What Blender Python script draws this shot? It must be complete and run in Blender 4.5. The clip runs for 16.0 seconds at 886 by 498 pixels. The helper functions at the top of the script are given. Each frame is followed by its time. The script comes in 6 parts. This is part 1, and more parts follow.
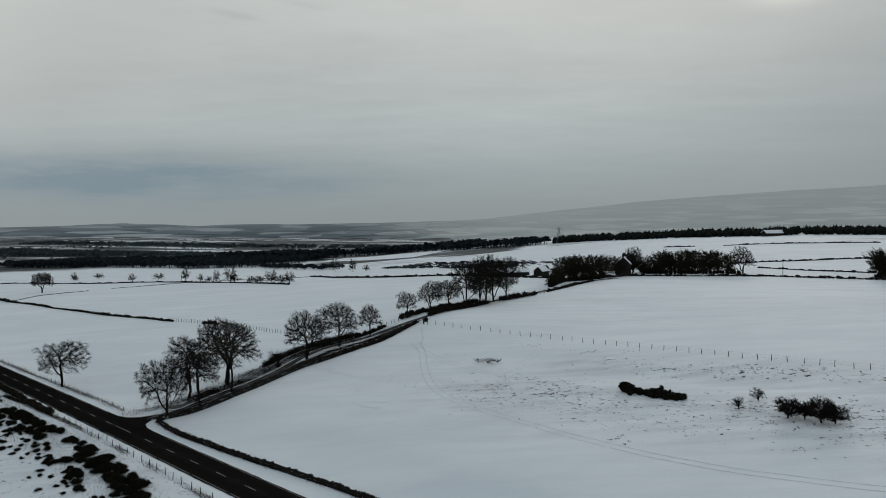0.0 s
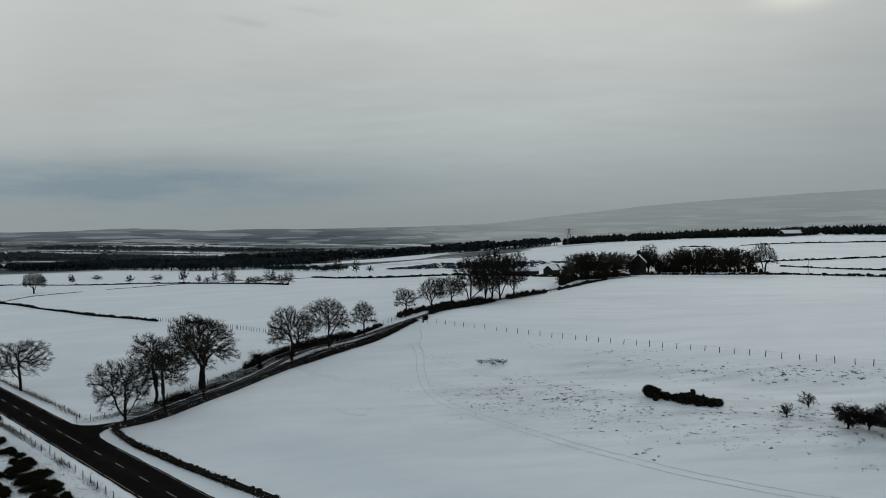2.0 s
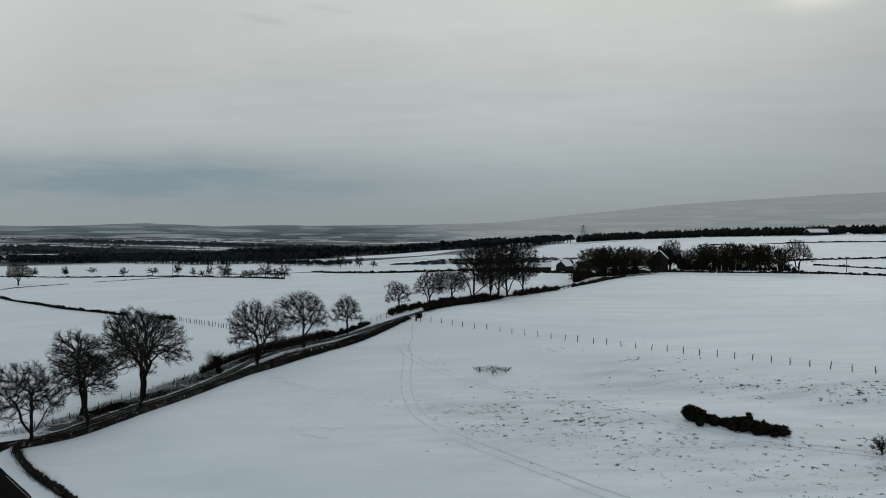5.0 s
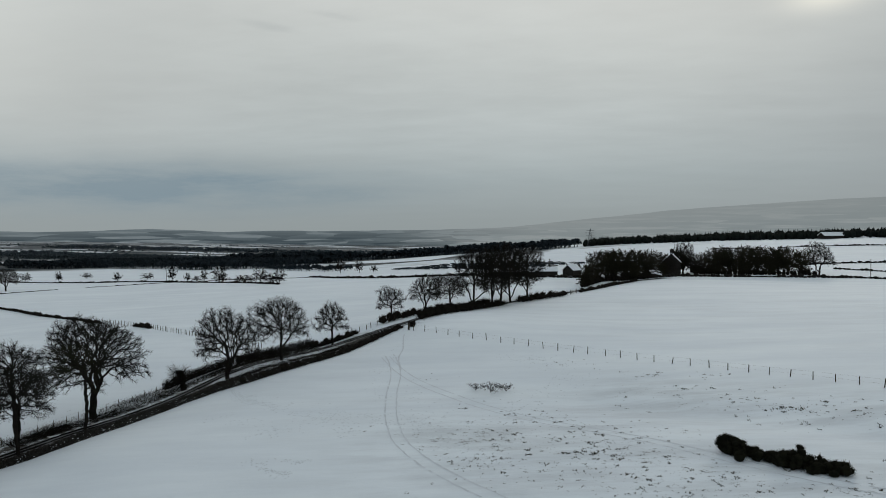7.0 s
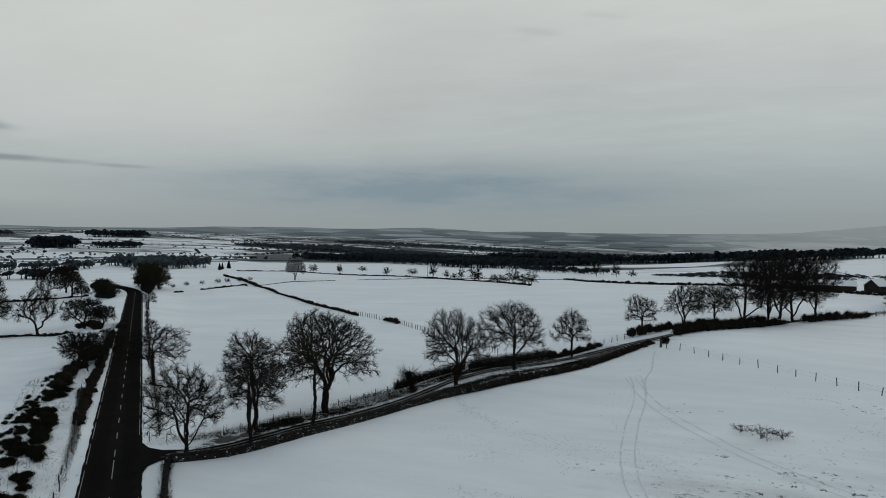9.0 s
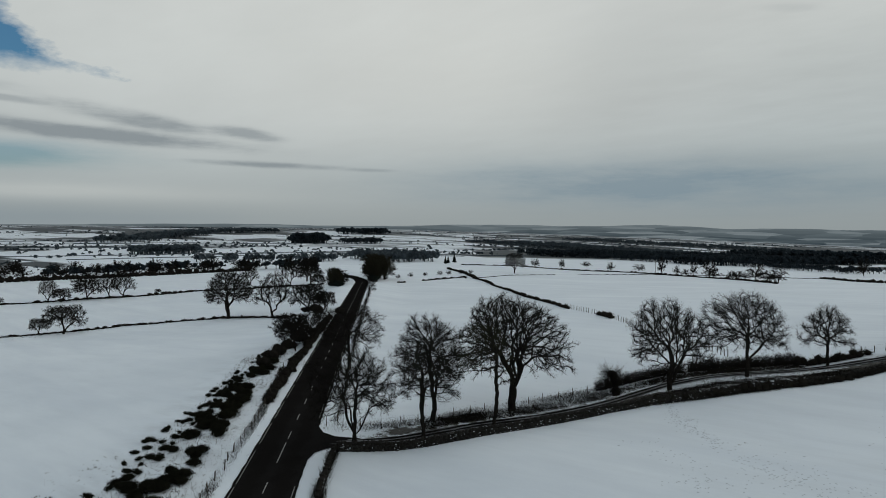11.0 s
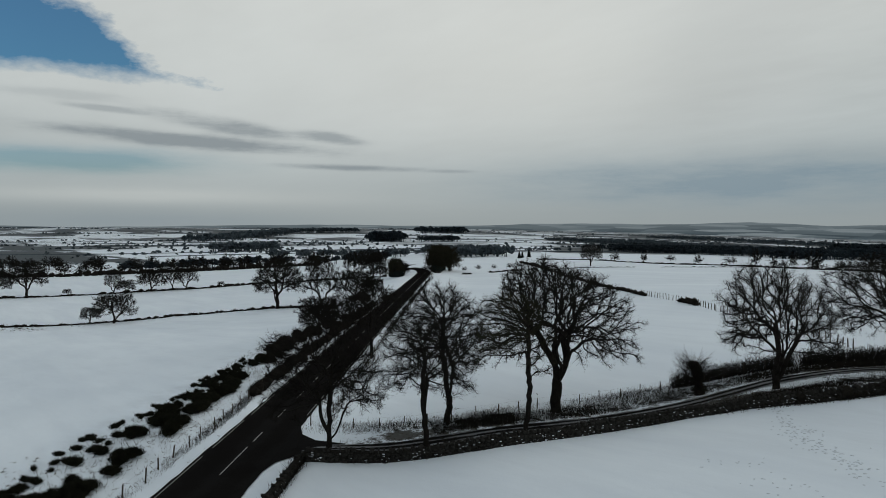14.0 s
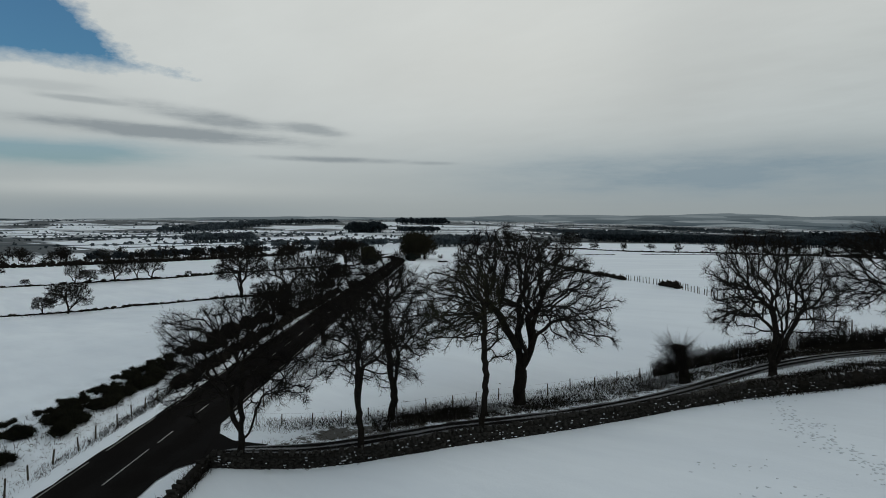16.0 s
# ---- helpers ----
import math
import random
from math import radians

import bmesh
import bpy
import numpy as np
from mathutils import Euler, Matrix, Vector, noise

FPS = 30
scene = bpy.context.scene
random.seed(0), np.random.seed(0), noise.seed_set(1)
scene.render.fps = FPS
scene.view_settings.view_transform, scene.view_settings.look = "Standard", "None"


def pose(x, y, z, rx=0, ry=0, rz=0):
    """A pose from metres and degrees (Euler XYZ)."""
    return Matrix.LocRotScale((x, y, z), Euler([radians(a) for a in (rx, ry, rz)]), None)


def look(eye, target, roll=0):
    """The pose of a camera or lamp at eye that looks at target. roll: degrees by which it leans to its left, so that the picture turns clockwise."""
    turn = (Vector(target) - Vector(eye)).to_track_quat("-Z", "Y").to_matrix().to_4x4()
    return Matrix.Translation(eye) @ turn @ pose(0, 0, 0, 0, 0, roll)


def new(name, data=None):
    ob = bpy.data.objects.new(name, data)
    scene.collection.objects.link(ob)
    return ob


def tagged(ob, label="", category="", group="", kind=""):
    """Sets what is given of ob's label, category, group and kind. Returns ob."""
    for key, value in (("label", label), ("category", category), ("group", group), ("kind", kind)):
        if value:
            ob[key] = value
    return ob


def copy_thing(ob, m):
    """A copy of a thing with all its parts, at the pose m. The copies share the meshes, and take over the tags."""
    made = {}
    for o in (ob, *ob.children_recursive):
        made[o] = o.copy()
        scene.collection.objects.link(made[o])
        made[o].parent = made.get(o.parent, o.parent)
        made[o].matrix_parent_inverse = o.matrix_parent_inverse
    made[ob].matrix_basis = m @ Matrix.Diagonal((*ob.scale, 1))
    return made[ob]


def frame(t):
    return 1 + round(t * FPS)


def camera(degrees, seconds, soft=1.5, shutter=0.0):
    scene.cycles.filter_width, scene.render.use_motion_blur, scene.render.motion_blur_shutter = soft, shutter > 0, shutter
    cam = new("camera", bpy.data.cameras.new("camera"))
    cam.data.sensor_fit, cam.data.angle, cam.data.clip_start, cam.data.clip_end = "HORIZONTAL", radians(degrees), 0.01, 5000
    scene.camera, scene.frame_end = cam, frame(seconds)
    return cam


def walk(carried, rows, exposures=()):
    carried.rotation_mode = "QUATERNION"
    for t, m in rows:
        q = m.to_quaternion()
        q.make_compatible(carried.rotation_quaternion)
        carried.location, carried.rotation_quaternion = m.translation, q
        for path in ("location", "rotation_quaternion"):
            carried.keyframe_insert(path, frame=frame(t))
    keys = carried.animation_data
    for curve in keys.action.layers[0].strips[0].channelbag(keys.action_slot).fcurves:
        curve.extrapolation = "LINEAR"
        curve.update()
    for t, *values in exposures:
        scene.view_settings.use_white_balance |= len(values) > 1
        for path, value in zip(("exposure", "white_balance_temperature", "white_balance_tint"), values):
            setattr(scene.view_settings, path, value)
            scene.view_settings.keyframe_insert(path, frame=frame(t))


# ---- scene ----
cam = camera(65.3, 16.0, soft=0.9)
PATH = [
    (0, (-0.252, -16.221, 34.645), (-0.311, -14.224, 34.564), -0.57),
    (0.5, (0.054, -11.521, 33.515), (-0.012, -9.524, 33.439), -0.61),
    (1, (0.755, -6.995, 32.303), (0.68, -4.998, 32.231), -0.63),
    (1.5, (1.154, -2.27, 31.166), (1.074, -0.272, 31.096), -0.65),
    (2, (1.553, 2.245, 29.946), (1.467, 4.242, 29.88), -0.7),
    (2.5, (2.087, 6.813, 29.058), (1.995, 8.81, 28.992), -0.7),
    (3, (2.561, 11.359, 28.268), (2.462, 13.355, 28.201), -0.7),
    (3.5, (3.002, 15.892, 27.674), (2.898, 17.888, 27.604), -0.6),
    (4, (3.41, 20.341, 27.284), (3.301, 22.337, 27.209), -0.2),
    (6.5, (5.459, 41.061, 24.908), (5.324, 43.056, 24.852), -0.3),
    (7, (5.735, 44.96, 24.807), (5.595, 46.955, 24.753), -0.2),
    (7.5, (5.897, 48.713, 24.774), (5.61, 50.691, 24.723), -0.1),
    (8, (6.054, 52.297, 24.713), (5.582, 54.24, 24.663), 0.3),
    (8.5, (6.167, 55.788, 24.6), (5.505, 57.674, 24.55), 0.7),
    (9, (6.127, 59.328, 24.488), (5.269, 61.134, 24.434), 1.0),
    (9.5, (5.854, 63.05, 24.294), (4.766, 64.727, 24.238), 1.4),
    (9.7, (5.562, 64.562, 24.158), (4.42, 66.203, 24.097), 1.6),
    (12, (-0.339, 82.254, 18.226), (-1.859, 83.552, 18.16), 0.5),
    (12.5, (-2.109, 86.007, 17.39), (-3.662, 87.265, 17.319), 0.9),
    (13, (-4.415, 89.557, 16.566), (-5.969, 90.815, 16.496), 0.4),
    (13.5, (-6.867, 93.077, 15.594), (-8.419, 94.336, 15.526), 0.7),
    (14, (-9.189, 96.379, 14.545), (-10.741, 97.639, 14.475), 0.3),
    (14.5, (-11.217, 99.321, 13.551), (-12.767, 100.581, 13.465), 0.5),
    (15, (-12.849, 101.723, 12.763), (-14.399, 102.983, 12.672), 0.6),
    (15.5, (-14.188, 103.901, 12.187), (-15.753, 105.143, 12.094), 0.5),
    (16, (-15.304, 105.758, 11.8), (-16.821, 107.058, 11.707), 0.2),
]
walk(cam, [(t, look(eye, target, roll)) for t, eye, target, roll in PATH],
     ((0, -0.10), (4, -0.04), (7, 0.0), (9.5, -0.04), (12, 0.0), (16, 0.03)))

# ---- light: an overcast winter sky with a low sun behind the cloud ----
SUN_BEARING, SUN_HEIGHT = -25.0, 16.4


def node_tree(tree):
    """Short-hand for building node trees: n(type, inputs..., settings)."""
    def n(kind, *values, operation="", attribute_name=""):
        node = tree.nodes.new(kind)
        if operation:
            node.operation = operation
        if attribute_name:
            node.attribute_name = attribute_name
        for k, value in enumerate(values):
            if value is None:
                continue
            if isinstance(value, bpy.types.NodeSocket):
                tree.links.new(value, node.inputs[k])
            else:
                node.inputs[k].default_value = value
        return node
    return n


def maths(n, op, *values):
    return n("ShaderNodeMath", *values, operation=op).outputs[0]


def blend(n, factor, a, b, mode="MIX"):
    """Mix two colours."""
    node = n("ShaderNodeMix")
    node.data_type, node.blend_type, node.clamp_factor = "RGBA", mode, True
    tree = node.id_data
    for k, value in ((0, factor), (6, a), (7, b)):
        if isinstance(value, bpy.types.NodeSocket):
            tree.links.new(value, node.inputs[k])
        else:
            node.inputs[k].default_value = value if k == 0 else (*value, 1)
    return node.outputs[2]


def ramp(n, value, stops, mode="LINEAR"):
    node = n("ShaderNodeValToRGB", value)
    node.color_ramp.interpolation = mode
    while len(node.color_ramp.elements) < len(stops):
        node.color_ramp.elements.new(0.5)
    for el, (at, col) in zip(node.color_ramp.elements, stops):
        el.position, el.color = at, ((*col, 1) if isinstance(col, tuple) else (col, col, col, 1))
    return node.outputs[0]


def build_sky():
    world = bpy.data.worlds.new("sky")
    world.use_nodes = True
    scene.world = world
    tree = world.node_tree
    tree.nodes.clear()
    n = node_tree(tree)
    way = n("ShaderNodeTexCoord").outputs["Generated"]
    xyz = n("ShaderNodeSeparateXYZ", way).outputs
    bearing = maths(n, "MULTIPLY", maths(n, "ARCTAN2", maths(n, "MULTIPLY", xyz[0], -1.0), xyz[1]), 57.2958)
    height = maths(n, "MULTIPLY", maths(n, "ARCSINE", xyz[2]), 57.2958)
    air = n("ShaderNodeTexSky")
    air.sky_type, air.sun_disc, air.sun_elevation, air.sun_rotation = "NISHITA", False, radians(SUN_HEIGHT), radians(-SUN_BEARING)
    air.altitude, air.air_density, air.dust_density, air.ozone_density = 250.0, 1.0, 1.5, 1.5
    clear = air.outputs[0]
    # the cloud deck seen in perspective, drawn out into long streaks
    up = maths(n, "ADD", maths(n, "MAXIMUM", xyz[2], 0.0), 0.10)
    deck = n("ShaderNodeCombineXYZ", maths(n, "DIVIDE", xyz[0], up), maths(n, "DIVIDE", xyz[1], up), 0.0).outputs[0]
    deck = n("ShaderNodeMapping", deck, (0, 0, 0), (0, 0, 0.5), (0.55, 1.0, 1.0)).outputs[0]
    broad = n("ShaderNodeTexNoise", deck, None, 0.55, 5.0, 0.55, 2.0, 0.0, 0.6).outputs[0]
    fine = n("ShaderNodeTexNoise", deck, None, 2.4, 6.0, 0.6, 2.0, 0.0, 0.8).outputs[0]
    grain = maths(n, "ADD", maths(n, "MULTIPLY", maths(n, "SUBTRACT", broad, 0.5), 0.55), maths(n, "MULTIPLY", maths(n, "SUBTRACT", fine, 0.5), 0.26))
    grain = maths(n, "MULTIPLY", grain, n("ShaderNodeMapRange", height, 1.0, 9.0, 0.12, 1.0).outputs[0])
    level = maths(n, "ADD", maths(n, "MULTIPLY", maths(n, "ADD", height, 2.0), 1 / 40.0), 0.0)
    cloud = ramp(n, level, ((0.0, (0.262, 0.298, 0.305)), (0.075, (0.295, 0.332, 0.338)), (0.16, (0.355, 0.405, 0.415)),
                            (0.26, (0.46, 0.505, 0.508)), (0.38, (0.53, 0.567, 0.56)), (0.50, (0.57, 0.595, 0.58)),
                            (0.72, (0.49, 0.52, 0.53)), (1.0, (0.40, 0.43, 0.445))))
    cloud = blend(n, 1.0, cloud, n("ShaderNodeCombineColor", *[maths(n, "ADD", grain, 1.0)] * 3).outputs[0], "MULTIPLY")

    streaks = n("ShaderNodeCombineXYZ", maths(n, "MULTIPLY", bearing, 0.10), maths(n, "MULTIPLY", height, 0.55), 0.0).outputs[0]
    rag = maths(n, "SUBTRACT", n("ShaderNodeTexNoise", streaks, None, 1.0, 7.0, 0.62, 2.1, 0.0, 0.9).outputs[0], 0.5)

    puffs = n("ShaderNodeCombineXYZ", maths(n, "MULTIPLY", bearing, 0.16), maths(n, "MULTIPLY", height, 0.34), 3.0).outputs[0]
    puff = maths(n, "SUBTRACT", n("ShaderNodeTexNoise", puffs, None, 1.0, 7.0, 0.6, 2.1, 0.0, 0.4).outputs[0], 0.5)

    def spot(at, el, wide, tall, wobble=0.0, power=2.0, edge=rag, tilt=0.0):
        """A soft oval in the sky, 1 at its middle, with a ragged edge."""
        a = maths(n, "DIVIDE", maths(n, "SUBTRACT", bearing, at), wide)
        b = maths(n, "SUBTRACT", height, el)
        if tilt:
            b = maths(n, "SUBTRACT", b, maths(n, "MULTIPLY", maths(n, "SUBTRACT", bearing, at), tilt))
        b = maths(n, "DIVIDE", b, tall)
        far = maths(n, "ADD", maths(n, "MULTIPLY", a, a), maths(n, "MULTIPLY", b, b))
        if wobble:
            far = maths(n, "ADD", far, maths(n, "MULTIPLY", edge, wobble))
        return maths(n, "EXPONENT", maths(n, "MULTIPLY", maths(n, "POWER", maths(n, "MAXIMUM", far, 0.0), power / 2), -1.0))

    # thin bright cloud to the west, the bluish bank below it, dark streaks, and the glow round the sun
    cloud = blend(n, maths(n, "MULTIPLY", spot(62, 11, 26, 9), 0.55), cloud, (0.585, 0.61, 0.595))
    cloud = blend(n, maths(n, "MULTIPLY", spot(42, 12.5, 17, 6), 0.35), cloud, (0.63, 0.63, 0.59))
    cloud = blend(n, maths(n, "MULTIPLY", spot(27, 3.4, 17, 1.8, 2.5), 0.85), cloud, (0.195, 0.268, 0.318))
    for at, el, wide, tall, much, tilt in ((71.5, 6.4, 10.5, 0.5, 0.9, 0.05), (68.6, 7.7, 5.0, 0.55, 0.8, 0.12), (76.5, 8.4, 3.0, 0.22, 0.5, 0.05), (60.2, 7.0, 2.2, 0.42, 0.7, 0.10), (58.8, 4.6, 6.0, 0.22, 0.85, 0.02),
                                           (50.5, 4.4, 2.0, 0.15, 0.5, 0.0), (80, 9.2, 4, 0.4, 0.25, 0.0), (18, 15.9, 2.0, 0.3, 0.16, 0.1), (12.5, 16.9, 1.6, 0.25, 0.12, 0.1)):
        cloud = blend(n, maths(n, "MULTIPLY", spot(at, el, wide, tall, 4.5, 3.0, tilt=tilt), much), cloud, (0.235, 0.27, 0.29))
    cloud = blend(n, maths(n, "MULTIPLY", spot(SUN_BEARING, SUN_HEIGHT, 2.6, 1.0), 0.9), cloud, (1.0, 0.98, 0.86))
    cloud = blend(n, maths(n, "MULTIPLY", spot(SUN_BEARING, SUN_HEIGHT + 2, 26, 9), 0.25), cloud, (0.72, 0.71, 0.66))
    cloud = blend(n, maths(n, "MULTIPLY", spot(74, 2.1, 14, 0.6, 1.0), 0.5), cloud, (0.52, 0.55, 0.535))
    cloud = blend(n, maths(n, "MULTIPLY", spot(76, 0.2, 16, 1.0, 0.8), 0.6), cloud, (0.225, 0.275, 0.305))
    # sky darkened to the east and over the valley in place of lens vignetting
    cloud = blend(n, maths(n, "MULTIPLY", spot(-38, 5, 15, 16), 0.62), cloud, (0.30, 0.325, 0.335))
    cloud = blend(n, maths(n, "MULTIPLY", spot(29, 13, 7, 8), 0.28), cloud, (0.40, 0.425, 0.425))
    # the gaps through which the blue sky shows
    above = maths(n, "DIVIDE", maths(n, "ADD", maths(n, "SUBTRACT", height, 10.5), maths(n, "MULTIPLY", puff, 3.2)), 1.0)
    beyond = maths(n, "ADD", maths(n, "MULTIPLY", maths(n, "SUBTRACT", bearing, 70.8), 0.62), 10.9)
    beyond = maths(n, "DIVIDE", maths(n, "ADD", maths(n, "SUBTRACT", beyond, height), maths(n, "MULTIPLY", puff, 9.0)), 1.7)
    within = maths(n, "DIVIDE", maths(n, "SUBTRACT", 108.0, bearing), 10.0)
    hole = maths(n, "MINIMUM", maths(n, "MINIMUM", above, beyond), within)
    hole = n("ShaderNodeMapRange", hole, -0.15, 1.0, 0.0, 0.96).outputs[0]
    gap = maths(n, "MAXIMUM", hole, maths(n, "MULTIPLY", spot(80, 4.6, 11, 0.95, 2.2, 3.0), 0.55))
    gap = maths(n, "MAXIMUM", gap, maths(n, "MULTIPLY", spot(125, 22, 28, 12, 4.0, 4.0, puff), 0.8))
    blue = blend(n, 1.0, clear, (0.030, 0.066, 0.088), "MULTIPLY")
    both = blend(n, gap, cloud, blue)
    lit = n("ShaderNodeVectorMath", both, operation="SCALE")
    lit.inputs["Scale"].default_value = 10.0
    back = n("ShaderNodeBackground", lit.outputs[0], 0.1)
    out = n("ShaderNodeOutputWorld", back.outputs[0])


build_sky()
sun_data = bpy.data.lights.new("sun", "SUN")
sun_data.energy, sun_data.angle, sun_data.color = 0.6, radians(14), (1.0, 0.95, 0.86)
sun = new("sun", sun_data)
_b, _h = radians(SUN_BEARING), radians(SUN_HEIGHT)
sun.matrix_world = look((0, 0, 80), (0 + 60 * math.sin(_b) * math.cos(_h), 0 - 60 * math.cos(_b) * math.cos(_h), 80 - 60 * math.sin(_h)))

# ---- materials ----
def surface(name, base, other, rough=0.9, size=1.0, fine=12.0, bump=0.3, depth=0.03, mixed=0.5, vary=0.0, spec=0.03):
    """A two-tone weathered surface: broad patches, fine grain and relief, all at real-world size."""
    mat = bpy.data.materials.new(name)
    mat.use_nodes = True
    tree = mat.node_tree
    tree.nodes.clear()
    n = node_tree(tree)
    place = n("ShaderNodeTexCoord").outputs["Object"]
    a = n("ShaderNodeTexNoise", place, None, 1 / size, 4.0, 0.6).outputs[0]
    b = n("ShaderNodeTexNoise", place, None, fine / size, 4.0, 0.65).outputs[0]
    f = maths(n, "ADD", maths(n, "MULTIPLY", a, 0.55), maths(n, "MULTIPLY", b, 0.45))
    f = ramp(n, f, ((mixed - 0.13, 0.0), (mixed + 0.13, 1.0)))
    col = blend(n, f, base, other)
    if vary:
        odd = n("ShaderNodeObjectInfo").outputs["Random"]
        hsv = n("ShaderNodeHueSaturation")
        tree.links.new(maths(n, "ADD", maths(n, "MULTIPLY", odd, vary), 1 - vary / 2), hsv.inputs["Value"])
        tree.links.new(col, hsv.inputs["Color"])
        col = hsv.outputs[0]
    p = n("ShaderNodeBsdfPrincipled")
    tree.links.new(col, p.inputs["Base Color"])
    p.inputs["Roughness"].default_value, p.inputs["Specular IOR Level"].default_value = rough, spec
    if bump:
        bm = n("ShaderNodeBump", bump, depth)
        tree.links.new(b, bm.inputs["Height"])
        tree.links.new(bm.outputs[0], p.inputs["Normal"])
    n("ShaderNodeOutputMaterial", p.outputs[0])
    return mat


SNOW = (0.775, 0.83, 0.88)
track_mat = surface("pressed_snow", (0.52, 0.565, 0.60), (0.66, 0.715, 0.76), 0.9, 0.8, 6.0, 0.3, 0.03)
rut_mat = surface("wheel_pressed_snow", (0.57, 0.615, 0.655), (0.70, 0.75, 0.80), 0.9, 1.4, 5.0, 0.3, 0.03)
bark = surface("bark", (0.009, 0.0082, 0.0075), (0.024, 0.0215, 0.0185), 0.95, 0.8, 9.0, 0.5, 0.05, vary=0.3)
twigs = surface("twigs", (0.0085, 0.0078, 0.007), (0.021, 0.019, 0.0165), 0.95, 1.5, 6.0, 0.0, vary=0.3)
ivy_bark = surface("ivy_clad", (0.012, 0.012, 0.0085), (0.030, 0.028, 0.018), 0.9, 0.6, 7.0, 0.0, vary=0.3)
needles = surface("needles", (0.007, 0.010, 0.009), (0.016, 0.021, 0.018), 0.95, 3.0, 6.0, 0.0, vary=0.3)
gorse_mat = surface("gorse", (0.007, 0.008, 0.006), (0.020, 0.020, 0.0125), 0.95, 0.7, 7.0, 0.0, vary=0.3)
hedge_mat = surface("hedge", (0.0075, 0.007, 0.006), (0.021, 0.019, 0.0155), 0.95, 0.8, 7.0, 0.0, vary=0.2)
grass_mat = surface("dead_grass", (0.022, 0.020, 0.013), (0.065, 0.057, 0.036), 0.95, 0.6, 9.0, 0.0, vary=0.3)
# far woods: aerial haze is mixed into both base colours as a bluish lift
wood_far = surface("hazed_bare_woodland", (0.020, 0.029, 0.036), (0.046, 0.060, 0.070), 0.95, 14.0, 5.0, 0.0)
hazed_wood = surface("hazed_far_woodland", (0.055, 0.074, 0.087), (0.12, 0.148, 0.165), 0.95, 18.0, 5.0, 0.0)
stone_mat = surface("field_stone", (0.008, 0.0078, 0.007), (0.036, 0.035, 0.032), 0.9, 0.25, 8.0, 0.6, 0.03, vary=0.7)
core_mat = surface("wall_core", (0.009, 0.0085, 0.008), (0.024, 0.023, 0.020), 0.95, 0.3, 8.0, 0.5, 0.05)
snow_mat = surface("lying_snow", SNOW, (0.70, 0.755, 0.81), 0.75, 1.5, 8.0, 0.3, 0.03)
post_mat = surface("fence_post", (0.035, 0.030, 0.024), (0.085, 0.075, 0.06), 0.9, 0.15, 9.0, 0.5, 0.01, vary=0.4)
gate_mat = surface("gate_wood", (0.30, 0.30, 0.29), (0.45, 0.45, 0.43), 0.8, 0.4, 8.0, 0.3, 0.01)
wire_mat = surface("fence_wire", (0.10, 0.10, 0.10), (0.16, 0.155, 0.15), 0.5, 0.3, 6.0, 0.0)
paint_mat = surface("road_paint", (0.30, 0.30, 0.285), (0.09, 0.09, 0.086), 0.7, 0.5, 10.0, 0.0, mixed=0.56)
house_wall = surface("dark_stone_wall", (0.012, 0.011, 0.010), (0.032, 0.030, 0.028), 0.9, 0.8, 6.0, 0.4, 0.04)
slate = surface("slate_roof", (0.035, 0.036, 0.04), (0.07, 0.07, 0.075), 0.7, 0.6, 6.0, 0.3, 0.03)
steel = surface("galvanised_steel", (0.14, 0.155, 0.165), (0.20, 0.215, 0.225), 0.5, 1.0, 5.0, 0.0)
pane_mat = surface("window_glass", (0.02, 0.022, 0.025), (0.03, 0.032, 0.035), 0.1, 0.5, 3.0, 0.0, spec=0.5)


